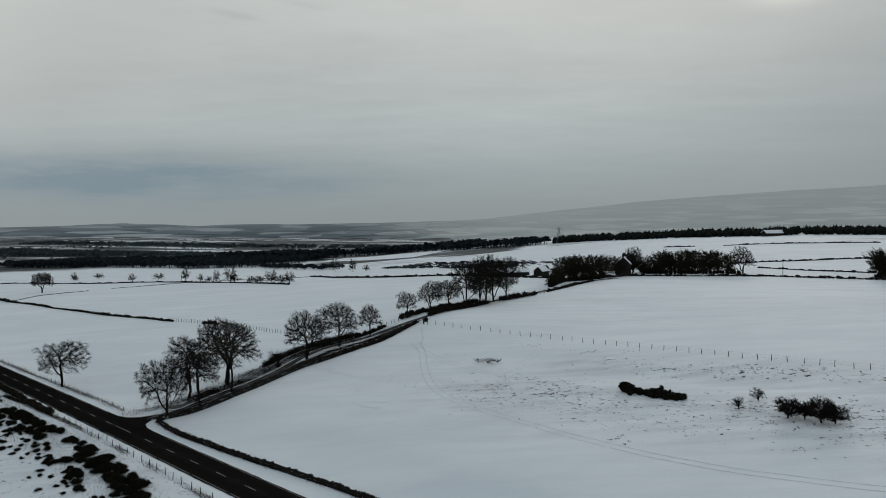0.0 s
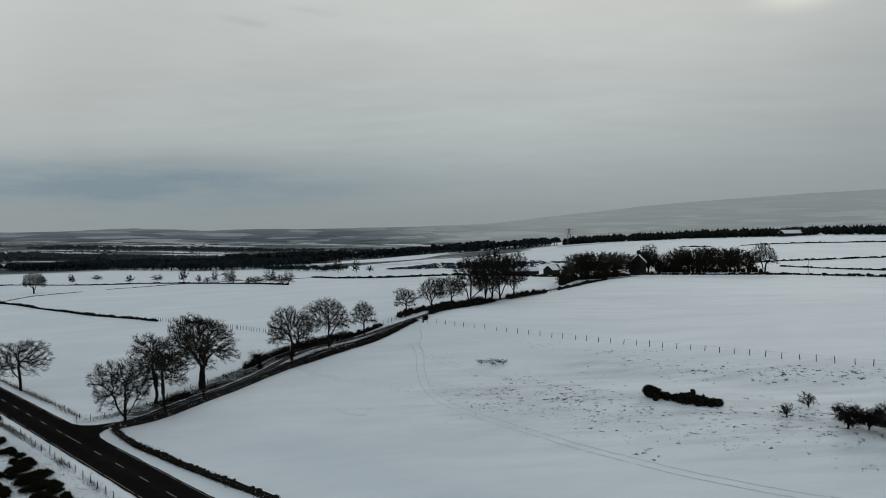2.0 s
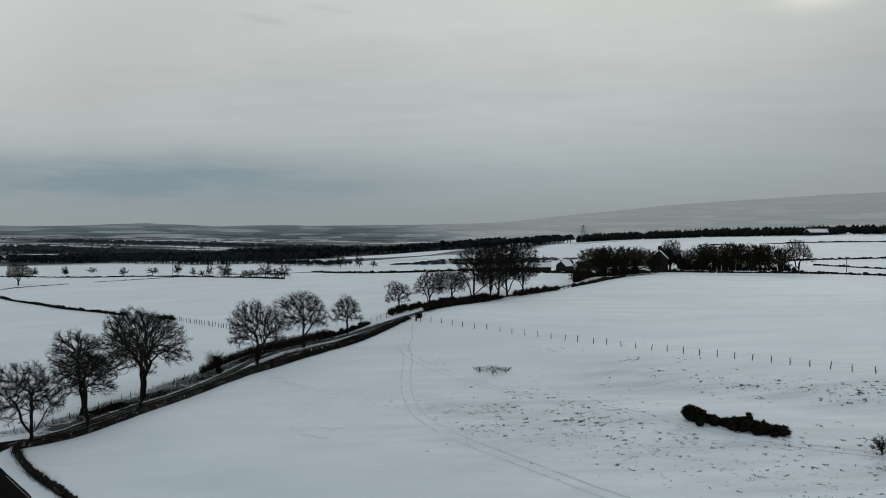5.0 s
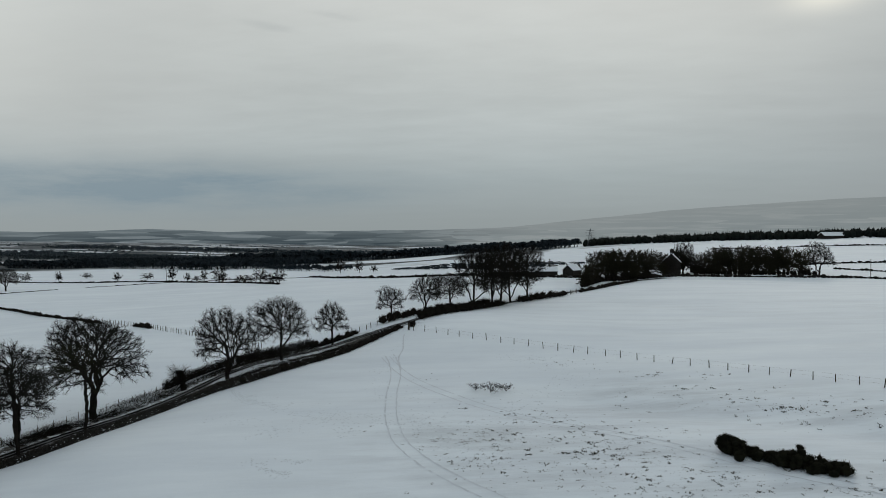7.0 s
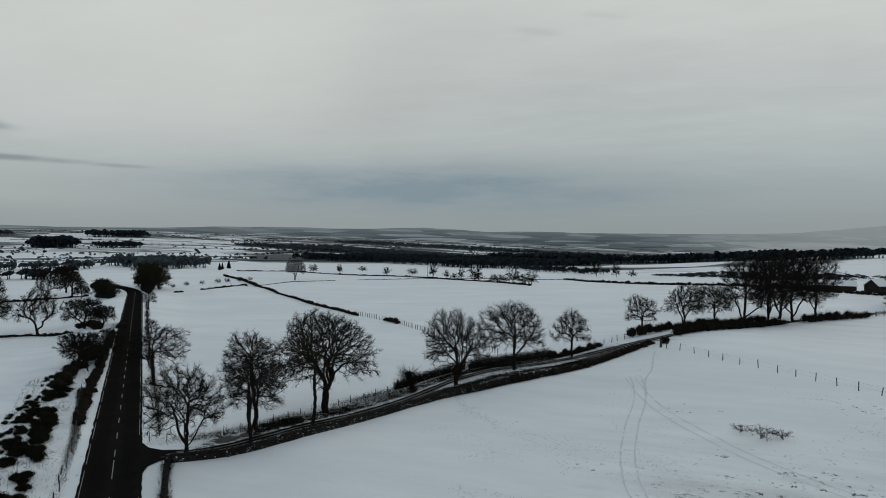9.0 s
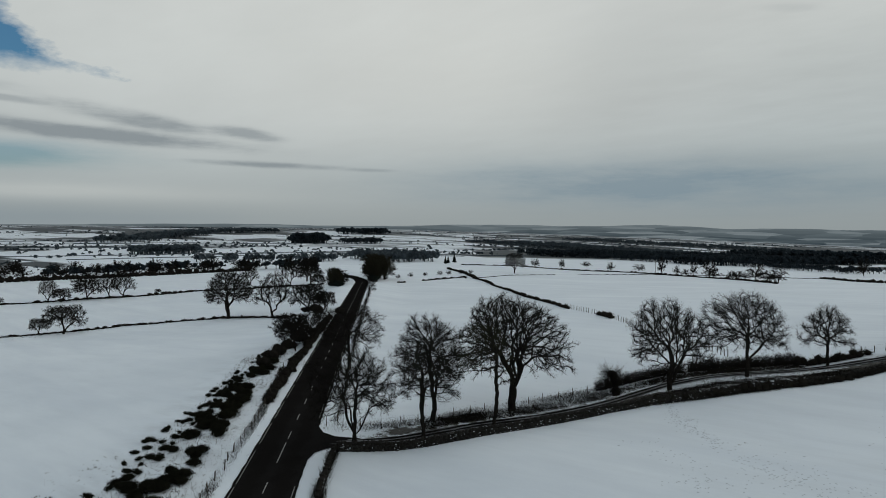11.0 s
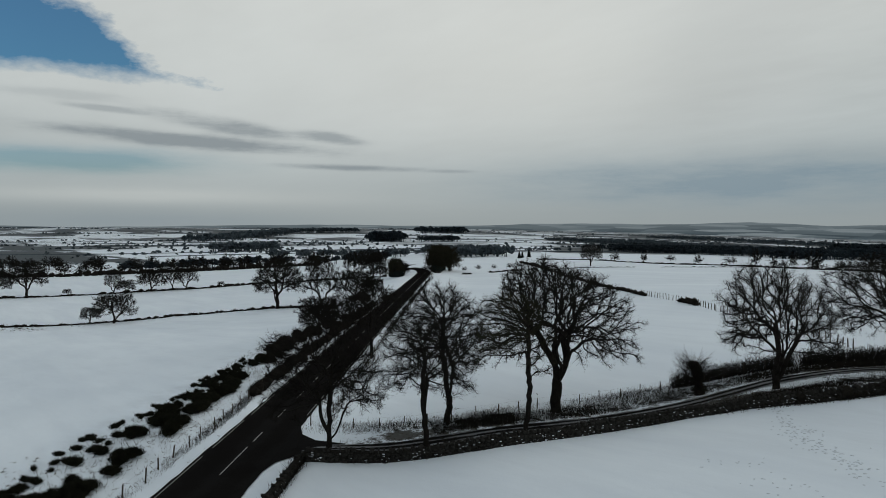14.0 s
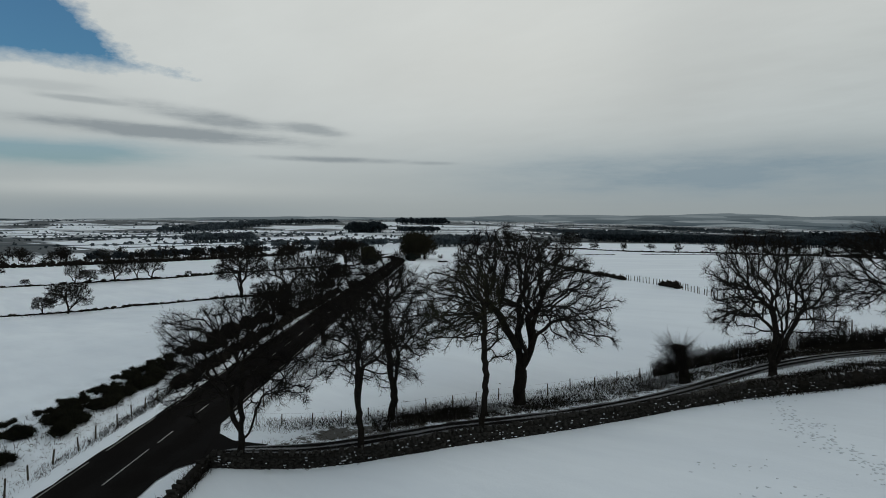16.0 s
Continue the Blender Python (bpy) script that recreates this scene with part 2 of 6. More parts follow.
def snowfield():
    """Snow over grass: wind-packed relief, thin patches where tussocks break through, bare heath and stubble, painted
    hollow shade and haze.
    """
    mat = bpy.data.materials.new("snowfield")
    mat.use_nodes = True
    tree = mat.node_tree
    tree.nodes.clear()
    n = node_tree(tree)
    place = n("ShaderNodeTexCoord").outputs["Object"]
    pasture = n("ShaderNodeAttribute", attribute_name="pasture").outputs["Fac"]
    heath_haze = n("ShaderNodeAttribute", attribute_name="heath_haze").outputs["Fac"]
    thin_hazed = n("ShaderNodeAttribute", attribute_name="thin").outputs["Fac"]
    drift = n("ShaderNodeTexNoise", n("ShaderNodeMapping", place, (0, 0, 0), (0, 0, 0.45), (0.02, 0.11, 0.05)).outputs[0], None, 1.0, 5.0, 0.6).outputs[0]
    broad = n("ShaderNodeTexNoise", place, None, 0.035, 4.0, 0.6).outputs[0]
    tuft = n("ShaderNodeTexNoise", n("ShaderNodeMapping", place, (0, 0, 0), (0, 0, 0.6), (0.6, 1.0, 1.0)).outputs[0], None, 1.1, 4.0, 0.65).outputs[0]
    grit = n("ShaderNodeTexNoise", place, None, 7.0, 3.0, 0.6).outputs[0]
    snow = blend(n, ramp(n, drift, ((0.35, 0.0), (0.7, 1.0))), (0.825, 0.895, 0.94), (0.73, 0.80, 0.86))
    snow = blend(n, ramp(n, broad, ((0.4, 0.0), (0.72, 0.5))), snow, (0.69, 0.76, 0.815))
    # thin wind-blown streaks
    blown = n("ShaderNodeTexNoise", n("ShaderNodeMapping", place, (0, 0, 0), (0, 0, 0.12), (0.06, 0.34, 0.1)).outputs[0], None, 1.0, 5.0, 0.65).outputs[0]
    snow = blend(n, ramp(n, blown, ((0.48, 0.0), (0.72, 0.2))), snow, (0.62, 0.68, 0.735))
    # blue-grey bands that paint the shading of hollows into the pasture snow
    hollow_shade = n("ShaderNodeTexNoise", n("ShaderNodeMapping", place, (0, 0, 0), (0, 0, -0.55), (0.07, 0.30, 0.2)).outputs[0], None, 1.0, 5.0, 0.65).outputs[0]
    snow = blend(n, maths(n, "MULTIPLY", maths(n, "MINIMUM", pasture, 1.0), ramp(n, hollow_shade, ((0.42, 0.0), (0.68, 0.5)))), snow, (0.44, 0.475, 0.50))
    # tussocks and stalks in the rough pasture
    patch = ramp(n, broad, ((0.38, 0.0), (0.62, 1.0)))
    show = maths(n, "MULTIPLY", pasture, maths(n, "ADD", maths(n, "MULTIPLY", patch, 0.7), 0.45))
    spots = maths(n, "ADD", maths(n, "MULTIPLY", tuft, 0.7), maths(n, "MULTIPLY", grit, 0.3))
    edge = maths(n, "SUBTRACT", 0.75, maths(n, "MULTIPLY", show, 0.17))
    grass = maths(n, "MINIMUM", maths(n, "MAXIMUM", maths(n, "MULTIPLY", maths(n, "SUBTRACT", spots, edge), 14.0), 0.0), 1.0)
    brown = blend(n, grit, (0.014, 0.012, 0.009), (0.055, 0.049, 0.035))
    col = blend(n, maths(n, "MULTIPLY", grass, 0.95), snow, brown)
    # thinly covered ground, and grey that paints haze over the far snow
    col = blend(n, maths(n, "MULTIPLY", thin_hazed, ramp(n, blown, ((0.46, 0.0), (0.62, 1.0)))), col, (0.36, 0.37, 0.37))
    # far heath and bare plough between white fields
    far_spots = n("ShaderNodeTexNoise", n("ShaderNodeMapping", place, (0, 0, 0), (0, 0, 0.9), (0.006, 0.016, 0.01)).outputs[0], None, 1.0, 5.0, 0.65).outputs[0]
    moor = blend(n, far_spots, (0.030, 0.040, 0.046), (0.078, 0.090, 0.095))
    plots = n("ShaderNodeTexVoronoi")
    plots.inputs["Scale"].default_value = 1.0
    tree.links.new(n("ShaderNodeMapping", place, (0, 0, 0), (0, 0, 0.35), (0.0045, 0.0085, 0.0)).outputs[0], plots.inputs["Vector"])
    plot = n("ShaderNodeSeparateColor", plots.outputs["Color"]).outputs[0]
    fallow = maths(n, "ADD", maths(n, "MULTIPLY", far_spots, 0.5), maths(n, "ADD", maths(n, "MULTIPLY", plot, 0.34), 0.08))
    lie = maths(n, "MULTIPLY", maths(n, "SUBTRACT", maths(n, "ADD", fallow, heath_haze), 0.92), 9.0)
    col = blend(n, maths(n, "MINIMUM", maths(n, "MAXIMUM", lie, 0.0), 1.0), col, moor)
    p = n("ShaderNodeBsdfPrincipled")
    tree.links.new(col, p.inputs["Base Color"])
    p.inputs["Roughness"].default_value, p.inputs["Specular IOR Level"].default_value = 0.8, 0.25
    b1 = n("ShaderNodeBump", 0.13, 1.0)
    tree.links.new(drift, b1.inputs["Height"])
    b2 = n("ShaderNodeBump", 0.35, 0.12)
    tree.links.new(spots, b2.inputs["Height"])
    tree.links.new(b1.outputs[0], b2.inputs["Normal"])
    tree.links.new(b2.outputs[0], p.inputs["Normal"])
    n("ShaderNodeOutputMaterial", p.outputs[0])
    return mat


def tarmac(name, wheel):
    """Wet asphalt with slush; wheel: how strongly wheel tracks show across the width."""
    mat = bpy.data.materials.new(name)
    mat.use_nodes = True
    tree = mat.node_tree
    tree.nodes.clear()
    n = node_tree(tree)
    place = n("ShaderNodeTexCoord").outputs["Object"]
    across = n("ShaderNodeAttribute", attribute_name="across").outputs["Fac"]
    a = n("ShaderNodeTexNoise", place, None, 0.25, 4.0, 0.6).outputs[0]
    b = n("ShaderNodeTexNoise", place, None, 6.0, 4.0, 0.7).outputs[0]
    col = blend(n, a, (0.006, 0.0056, 0.0053), (0.011, 0.0105, 0.010))
    col = blend(n, maths(n, "MULTIPLY", b, 0.35), col, (0.019, 0.018, 0.0175))
    rut = maths(n, "ABSOLUTE", maths(n, "SUBTRACT", maths(n, "ABSOLUTE", across), 0.5))
    slush = maths(n, "ADD", maths(n, "MULTIPLY", rut, 1.6), maths(n, "MULTIPLY", maths(n, "SUBTRACT", b, 0.5), 1.1))
    slush = maths(n, "ADD", slush, maths(n, "MULTIPLY", maths(n, "SUBTRACT", a, 0.5), 1.2))
    slush = ramp(n, slush, ((0.32, 0.0), (0.62, 1.0)))
    col = blend(n, maths(n, "MULTIPLY", slush, wheel), col, (0.50, 0.52, 0.54))
    p = n("ShaderNodeBsdfPrincipled")
    tree.links.new(col, p.inputs["Base Color"])
    tree.links.new(maths(n, "ADD", maths(n, "MULTIPLY", a, 0.3), 0.65), p.inputs["Roughness"])
    p.inputs["Specular IOR Level"].default_value = 0.0
    bm = n("ShaderNodeBump", 0.4, 0.02)
    tree.links.new(b, bm.inputs["Height"])
    tree.links.new(bm.outputs[0], p.inputs["Normal"])
    n("ShaderNodeOutputMaterial", p.outputs[0])
    return mat


def mist_hills():
    """Self-lit distant hills, for the backdrop alone: pale snowfields and dim moor with winter haze painted in."""
    mat = bpy.data.materials.new("mist_hills")
    mat.use_nodes = True
    tree = mat.node_tree
    tree.nodes.clear()
    n = node_tree(tree)
    place = n("ShaderNodeTexCoord").outputs["Object"]
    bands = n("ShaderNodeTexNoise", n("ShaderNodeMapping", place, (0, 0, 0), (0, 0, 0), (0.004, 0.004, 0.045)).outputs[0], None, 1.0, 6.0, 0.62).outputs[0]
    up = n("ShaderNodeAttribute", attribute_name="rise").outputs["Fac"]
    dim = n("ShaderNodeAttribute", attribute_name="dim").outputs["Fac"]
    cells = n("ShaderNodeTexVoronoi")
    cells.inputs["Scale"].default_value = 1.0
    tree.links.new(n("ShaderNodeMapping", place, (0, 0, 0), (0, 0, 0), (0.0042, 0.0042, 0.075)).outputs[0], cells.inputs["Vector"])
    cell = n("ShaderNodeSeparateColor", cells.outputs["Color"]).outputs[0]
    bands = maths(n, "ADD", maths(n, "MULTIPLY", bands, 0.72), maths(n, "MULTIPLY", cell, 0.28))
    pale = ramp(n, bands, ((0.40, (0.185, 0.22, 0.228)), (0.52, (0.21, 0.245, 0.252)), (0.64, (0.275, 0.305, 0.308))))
    # haze put into the emitted colour, evening out towards the skyline
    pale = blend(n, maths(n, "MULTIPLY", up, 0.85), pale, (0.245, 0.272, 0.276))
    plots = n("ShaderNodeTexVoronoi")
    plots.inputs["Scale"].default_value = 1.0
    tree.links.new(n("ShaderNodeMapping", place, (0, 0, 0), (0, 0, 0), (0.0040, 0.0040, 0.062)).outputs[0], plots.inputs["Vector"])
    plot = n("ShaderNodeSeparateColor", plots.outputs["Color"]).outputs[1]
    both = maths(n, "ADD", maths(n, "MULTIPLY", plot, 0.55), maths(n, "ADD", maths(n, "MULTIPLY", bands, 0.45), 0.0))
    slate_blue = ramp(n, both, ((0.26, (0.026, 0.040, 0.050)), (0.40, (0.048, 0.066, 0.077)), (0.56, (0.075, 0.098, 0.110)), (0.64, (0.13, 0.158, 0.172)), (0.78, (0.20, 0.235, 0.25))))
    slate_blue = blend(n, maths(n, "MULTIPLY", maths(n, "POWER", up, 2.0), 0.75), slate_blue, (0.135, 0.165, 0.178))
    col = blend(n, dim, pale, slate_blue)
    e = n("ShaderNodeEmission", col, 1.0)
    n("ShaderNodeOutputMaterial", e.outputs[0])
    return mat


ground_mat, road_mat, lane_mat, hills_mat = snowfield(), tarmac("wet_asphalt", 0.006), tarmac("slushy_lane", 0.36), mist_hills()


# ---- the lie of the land ----
# Heights by bearing (degrees to the left of +y) and distance from (0, 100): gently rolling farmland.
NEAR = (-10.019, 8.029, 7.604, -0.99, -1.82, -1.121)
BEARINGS = (-180, -60, -30, -10, 10, 30, 50, 75, 100, 180)
RANGES = (250, 310, 430, 560, 700, 900, 1150, 1800, 3000, 4400)
HEIGHTS = (
    (-4, -4, -5, -6, -6, -6, -6, -10, -10, 0),
    (2, 3, 5, 8, 15, 19, 18, -10, -60, -90),
    (4, 4.5, 6, 12, 19, 20, 17, -20, -70, -90),
    (3.5, 3.8, 4.5, 6, 10, 10, 2, -40, -70, -90),
    (-0.5, -2, -5.5, -9, -12, -16, -30, -60, -65, -80),
    (-4, -5, -9, -13, -15, -17, -24, -36, -32, -40),
    (-8, -9.5, -11, -14, -17, -19, -21, -21, -6, -12),
    (-18, -23, -25, -25.5, -26.5, -27.5, -28, -28, -7, -14),
    (-16, -20, -24, -25, -26, -27, -28, -28, -8, -14),
    (-4, -4, -5, -6, -6, -6, -6, -10, -10, 0),
)
# Knolls and dips: x, y, height, radius.
SWELLS = ((-4, 208, 2.7, 26), (-57, 170, -1.2, 16), (-290, 172, -3, 60), (40, 138, -0.7, 14), (18, 146, -0.7, 12), (62, 122, -0.6, 14), (-45, 196, -0.8, 16), (-40, 176, 1.2, 14), (-55, 154, -0.95, 13))
ROAD_A, ROAD_B = np.array((105.73, -32.30)), np.array((-325.77, 344.40))
ROAD_LEN = float(np.hypot(*(ROAD_B - ROAD_A)))
ROAD_DIR = (ROAD_B - ROAD_A) / ROAD_LEN
ROAD_LEFT = np.array((-ROAD_DIR[1], ROAD_DIR[0]))
ROAD_HALF = 3.55


def smooth(a, b, v):
    k = np.clip((v - a) / (b - a), 0, 1)
    return k * k * (3 - 2 * k)


def far_table():
    az, lr = np.linspace(-180, 180, 361), np.linspace(math.log(250), math.log(4400), 121)
    rows = np.array([np.interp(lr, np.log(RANGES), row) for row in HEIGHTS])
    grid = np.array([np.interp(az, BEARINGS, rows[:, k]) for k in range(len(lr))]).T
    for _ in range(3):
        grid = sum(np.roll(grid, s, 0) for s in range(-5, 6)) / 11
        wide = np.pad(grid, ((0, 0), (4, 4)), mode="edge")
        grid = sum(wide[:, s:s + len(lr)] for s in range(9)) / 9
    return az, lr, grid


FAR_AZ, FAR_LR, FAR_GRID = far_table()


def road_coords(x, y):
    """Metres along the main road and to its left."""
    dx, dy = x - ROAD_A[0], y - ROAD_A[1]
    return dx * ROAD_DIR[0] + dy * ROAD_DIR[1], dx * ROAD_LEFT[0] + dy * ROAD_LEFT[1]


def beside(s, d):
    """A place so far along the road and so far to its left."""
    q = ROAD_A + ROAD_DIR * s + ROAD_LEFT * d
    return float(q[0]), float(q[1])


def road_height(s):
    return np.interp(s, (0, 150, 235, 330, 430, 580, 720), (-6.6, -6.9, -7.2, -7.7, -8.6, -10.3, -12.5))


def land(x, y):
    """The height of the ground."""
    x, y = np.asarray(x, float), np.asarray(y, float)
    r, az = np.hypot(x, y - 100), np.degrees(np.arctan2(-x, y - 100))
    u, v = (az + 180) % 360, (np.log(np.clip(r, 250, 4400)) - FAR_LR[0]) / (FAR_LR[1] - FAR_LR[0])
    i, j = np.clip(u.astype(int), 0, 359), np.clip(v.astype(int), 0, 119)
    fu, fv = u - i, v - j
    far = (FAR_GRID[i, j] * (1 - fu) * (1 - fv) + FAR_GRID[i + 1, j] * fu * (1 - fv)
           + FAR_GRID[i, j + 1] * (1 - fu) * fv + FAR_GRID[i + 1, j + 1] * fu * fv)
    p, q = x / 100, y / 100
    near = NEAR[0] + NEAR[1] * p + NEAR[2] * q + NEAR[3] * p * p + NEAR[4] * p * q + NEAR[5] * q * q
    near = np.clip(near, -30, 6)
    k = smooth(170, 290, r)
    z = near * (1 - k) + far * k
    for cx, cy, h, size in SWELLS:
        z = z + h * np.exp(-((x - cx) ** 2 + (y - cy) ** 2) / size ** 2)
    z = z + 0.35 * np.sin(x / 23 + 1.3) * np.sin(y / 31 + 0.4) * smooth(25, 70, np.abs(road_coords(x, y)[1]))
    # a shallow hollow below the pasture fence
    for (ax, ay), (bx, by) in (((20, 149), (52, 131)), ((52, 131), (95, 110))):
        k = np.clip(((x - ax) * (bx - ax) + (y - ay) * (by - ay)) / ((bx - ax) ** 2 + (by - ay) ** 2), 0, 1)
        z = z - 0.45 * np.exp(-((x - ax - k * (bx - ax)) ** 2 + (y - ay - k * (by - ay)) ** 2) / 4.5 ** 2)
    # the road lies level across, with verges that run out into the fields
    s, d = road_coords(x, y)
    w = (1 - smooth(5.5, 26, np.abs(d))) * (1 - smooth(600, 700, s))
    z = z * (1 - w) + (road_height(s)) * w
    # the bank under the corner tree and the wall's end
    return z + 0.7 * np.exp(-((x + 63.4) ** 2 + (y - 127.0) ** 2) / 4.2 ** 2)

# ---- building tools ----
def mesh_of(name, verts, faces, mat, smooth=False):
    """A mesh from arrays: points (n, 3) and faces (m, 3 or 4)."""
    verts, faces = np.ascontiguousarray(verts, np.float32), np.ascontiguousarray(faces, np.int32)
    me = bpy.data.meshes.new(name)
    me.vertices.add(len(verts))
    me.vertices.foreach_set("co", verts.ravel())
    me.loops.add(faces.size)
    me.loops.foreach_set("vertex_index", faces.ravel())
    me.polygons.add(len(faces))
    me.polygons.foreach_set("loop_start", np.arange(0, faces.size, faces.shape[1], dtype=np.int32))
    if smooth:
        me.polygons.foreach_set("use_smooth", np.ones(len(faces), bool))
    me.update(calc_edges=True)
    if mat:
        me.materials.append(mat)
    return me


def part(name, me, parent, label=""):
    ob = new(name, me)
    ob.parent = parent
    return tagged(ob, label)


def thing(name, at, label, category, group="", kind=""):
    """An Empty at a thing's base."""
    ob = new(name)
    ob.location = at
    ob.empty_display_size = 0.3
    return tagged(ob, label, category, group, kind)


def on(x, y, lift=0.0):
    """A place on the ground."""
    return Vector((x, y, float(land(x, y)) + lift))


def unit(v):
    return v / np.maximum(np.linalg.norm(v, axis=-1, keepdims=True), 1e-9)


def frames_of(way):
    ref = np.where(np.abs(way[:, 2:3]) > 0.9, (1.0, 0.0, 0.0), (0.0, 0.0, 1.0))
    a = unit(np.cross(way, ref))
    return a, np.cross(way, a)


def tubes(p0, p1, r0, r1, sides):
    """Tapered tubes between pairs of points, as triangles."""
    way = unit(p1 - p0)
    a, b = frames_of(way)
    ang = np.arange(sides) * 2 * np.pi / sides
    ring = a[:, None] * np.cos(ang)[None, :, None] + b[:, None] * np.sin(ang)[None, :, None]
    v = np.concatenate([p0[:, None] + ring * r0[:, None, None], p1[:, None] + ring * r1[:, None, None]], 1)
    k = np.arange(sides)
    q = (k + 1) % sides
    one = np.concatenate([np.stack([k, q, q + sides], 1), np.stack([k, q + sides, k + sides], 1)])
    f = one[None] + (np.arange(len(p0)) * 2 * sides)[:, None, None]
    return v.reshape(-1, 3), f.reshape(-1, 3)


def spikes(p, way, length, radius):
    """Thin three-sided spikes: twigs, thorns, blades of grass."""
    way = unit(way)
    a, b = frames_of(way)
    ang = np.arange(3) * 2 * np.pi / 3
    ring = a[:, None] * np.cos(ang)[None, :, None] + b[:, None] * np.sin(ang)[None, :, None]
    v = np.concatenate([p[:, None] + ring * radius[:, None, None], (p + way * length[:, None])[:, None]], 1)
    one = np.array([(0, 1, 3), (1, 2, 3), (2, 0, 3)])
    f = one[None] + (np.arange(len(p)) * 4)[:, None, None]
    return v.reshape(-1, 3), f.reshape(-1, 3)


def blades(rng, p, way, length, radius):
    """The finest twigs: one thin sliver each."""
    way = unit(way)
    side = unit(np.cross(way, rng.normal(size=way.shape))) * radius[:, None]
    v = np.stack([p - side, p + side, p + way * length[:, None]], 1)
    return v.reshape(-1, 3), np.arange(len(p) * 3).reshape(-1, 3)


def joined(*pieces):
    vs, fs, k = [], [], 0
    for v, f in pieces:
        if len(v):
            vs.append(v)
            fs.append(np.asarray(f) + k)
            k += len(v)
    return np.concatenate(vs), np.concatenate(fs)


def lump(rng, radius, detail=2, rough=0.25):
    """A rough rounded body, flattened beneath."""
    bm = bmesh.new()
    bmesh.ops.create_icosphere(bm, subdivisions=detail, radius=1.0)
    v = np.array([x.co[:] for x in bm.verts])
    f = np.array([[x.index for x in y.verts] for y in bm.faces])
    bm.free()
    v = v * (1 + rough * rng.normal(size=(len(v), 1)))
    return v * radius, f


def along(path, step):
    """Points at even steps along a line of (x, y) corners, and the direction at each."""
    path = np.asarray(path, float)
    seg = np.hypot(*np.diff(path, axis=0).T)
    at = np.r_[0, np.cumsum(seg)]
    s = np.arange(0, at[-1] + 1e-6, step)
    xy = np.stack([np.interp(s, at, path[:, 0]), np.interp(s, at, path[:, 1])], 1)
    way = unit(np.gradient(xy, axis=0)) if len(xy) > 1 else np.array([[1.0, 0.0]])
    return s, xy, way


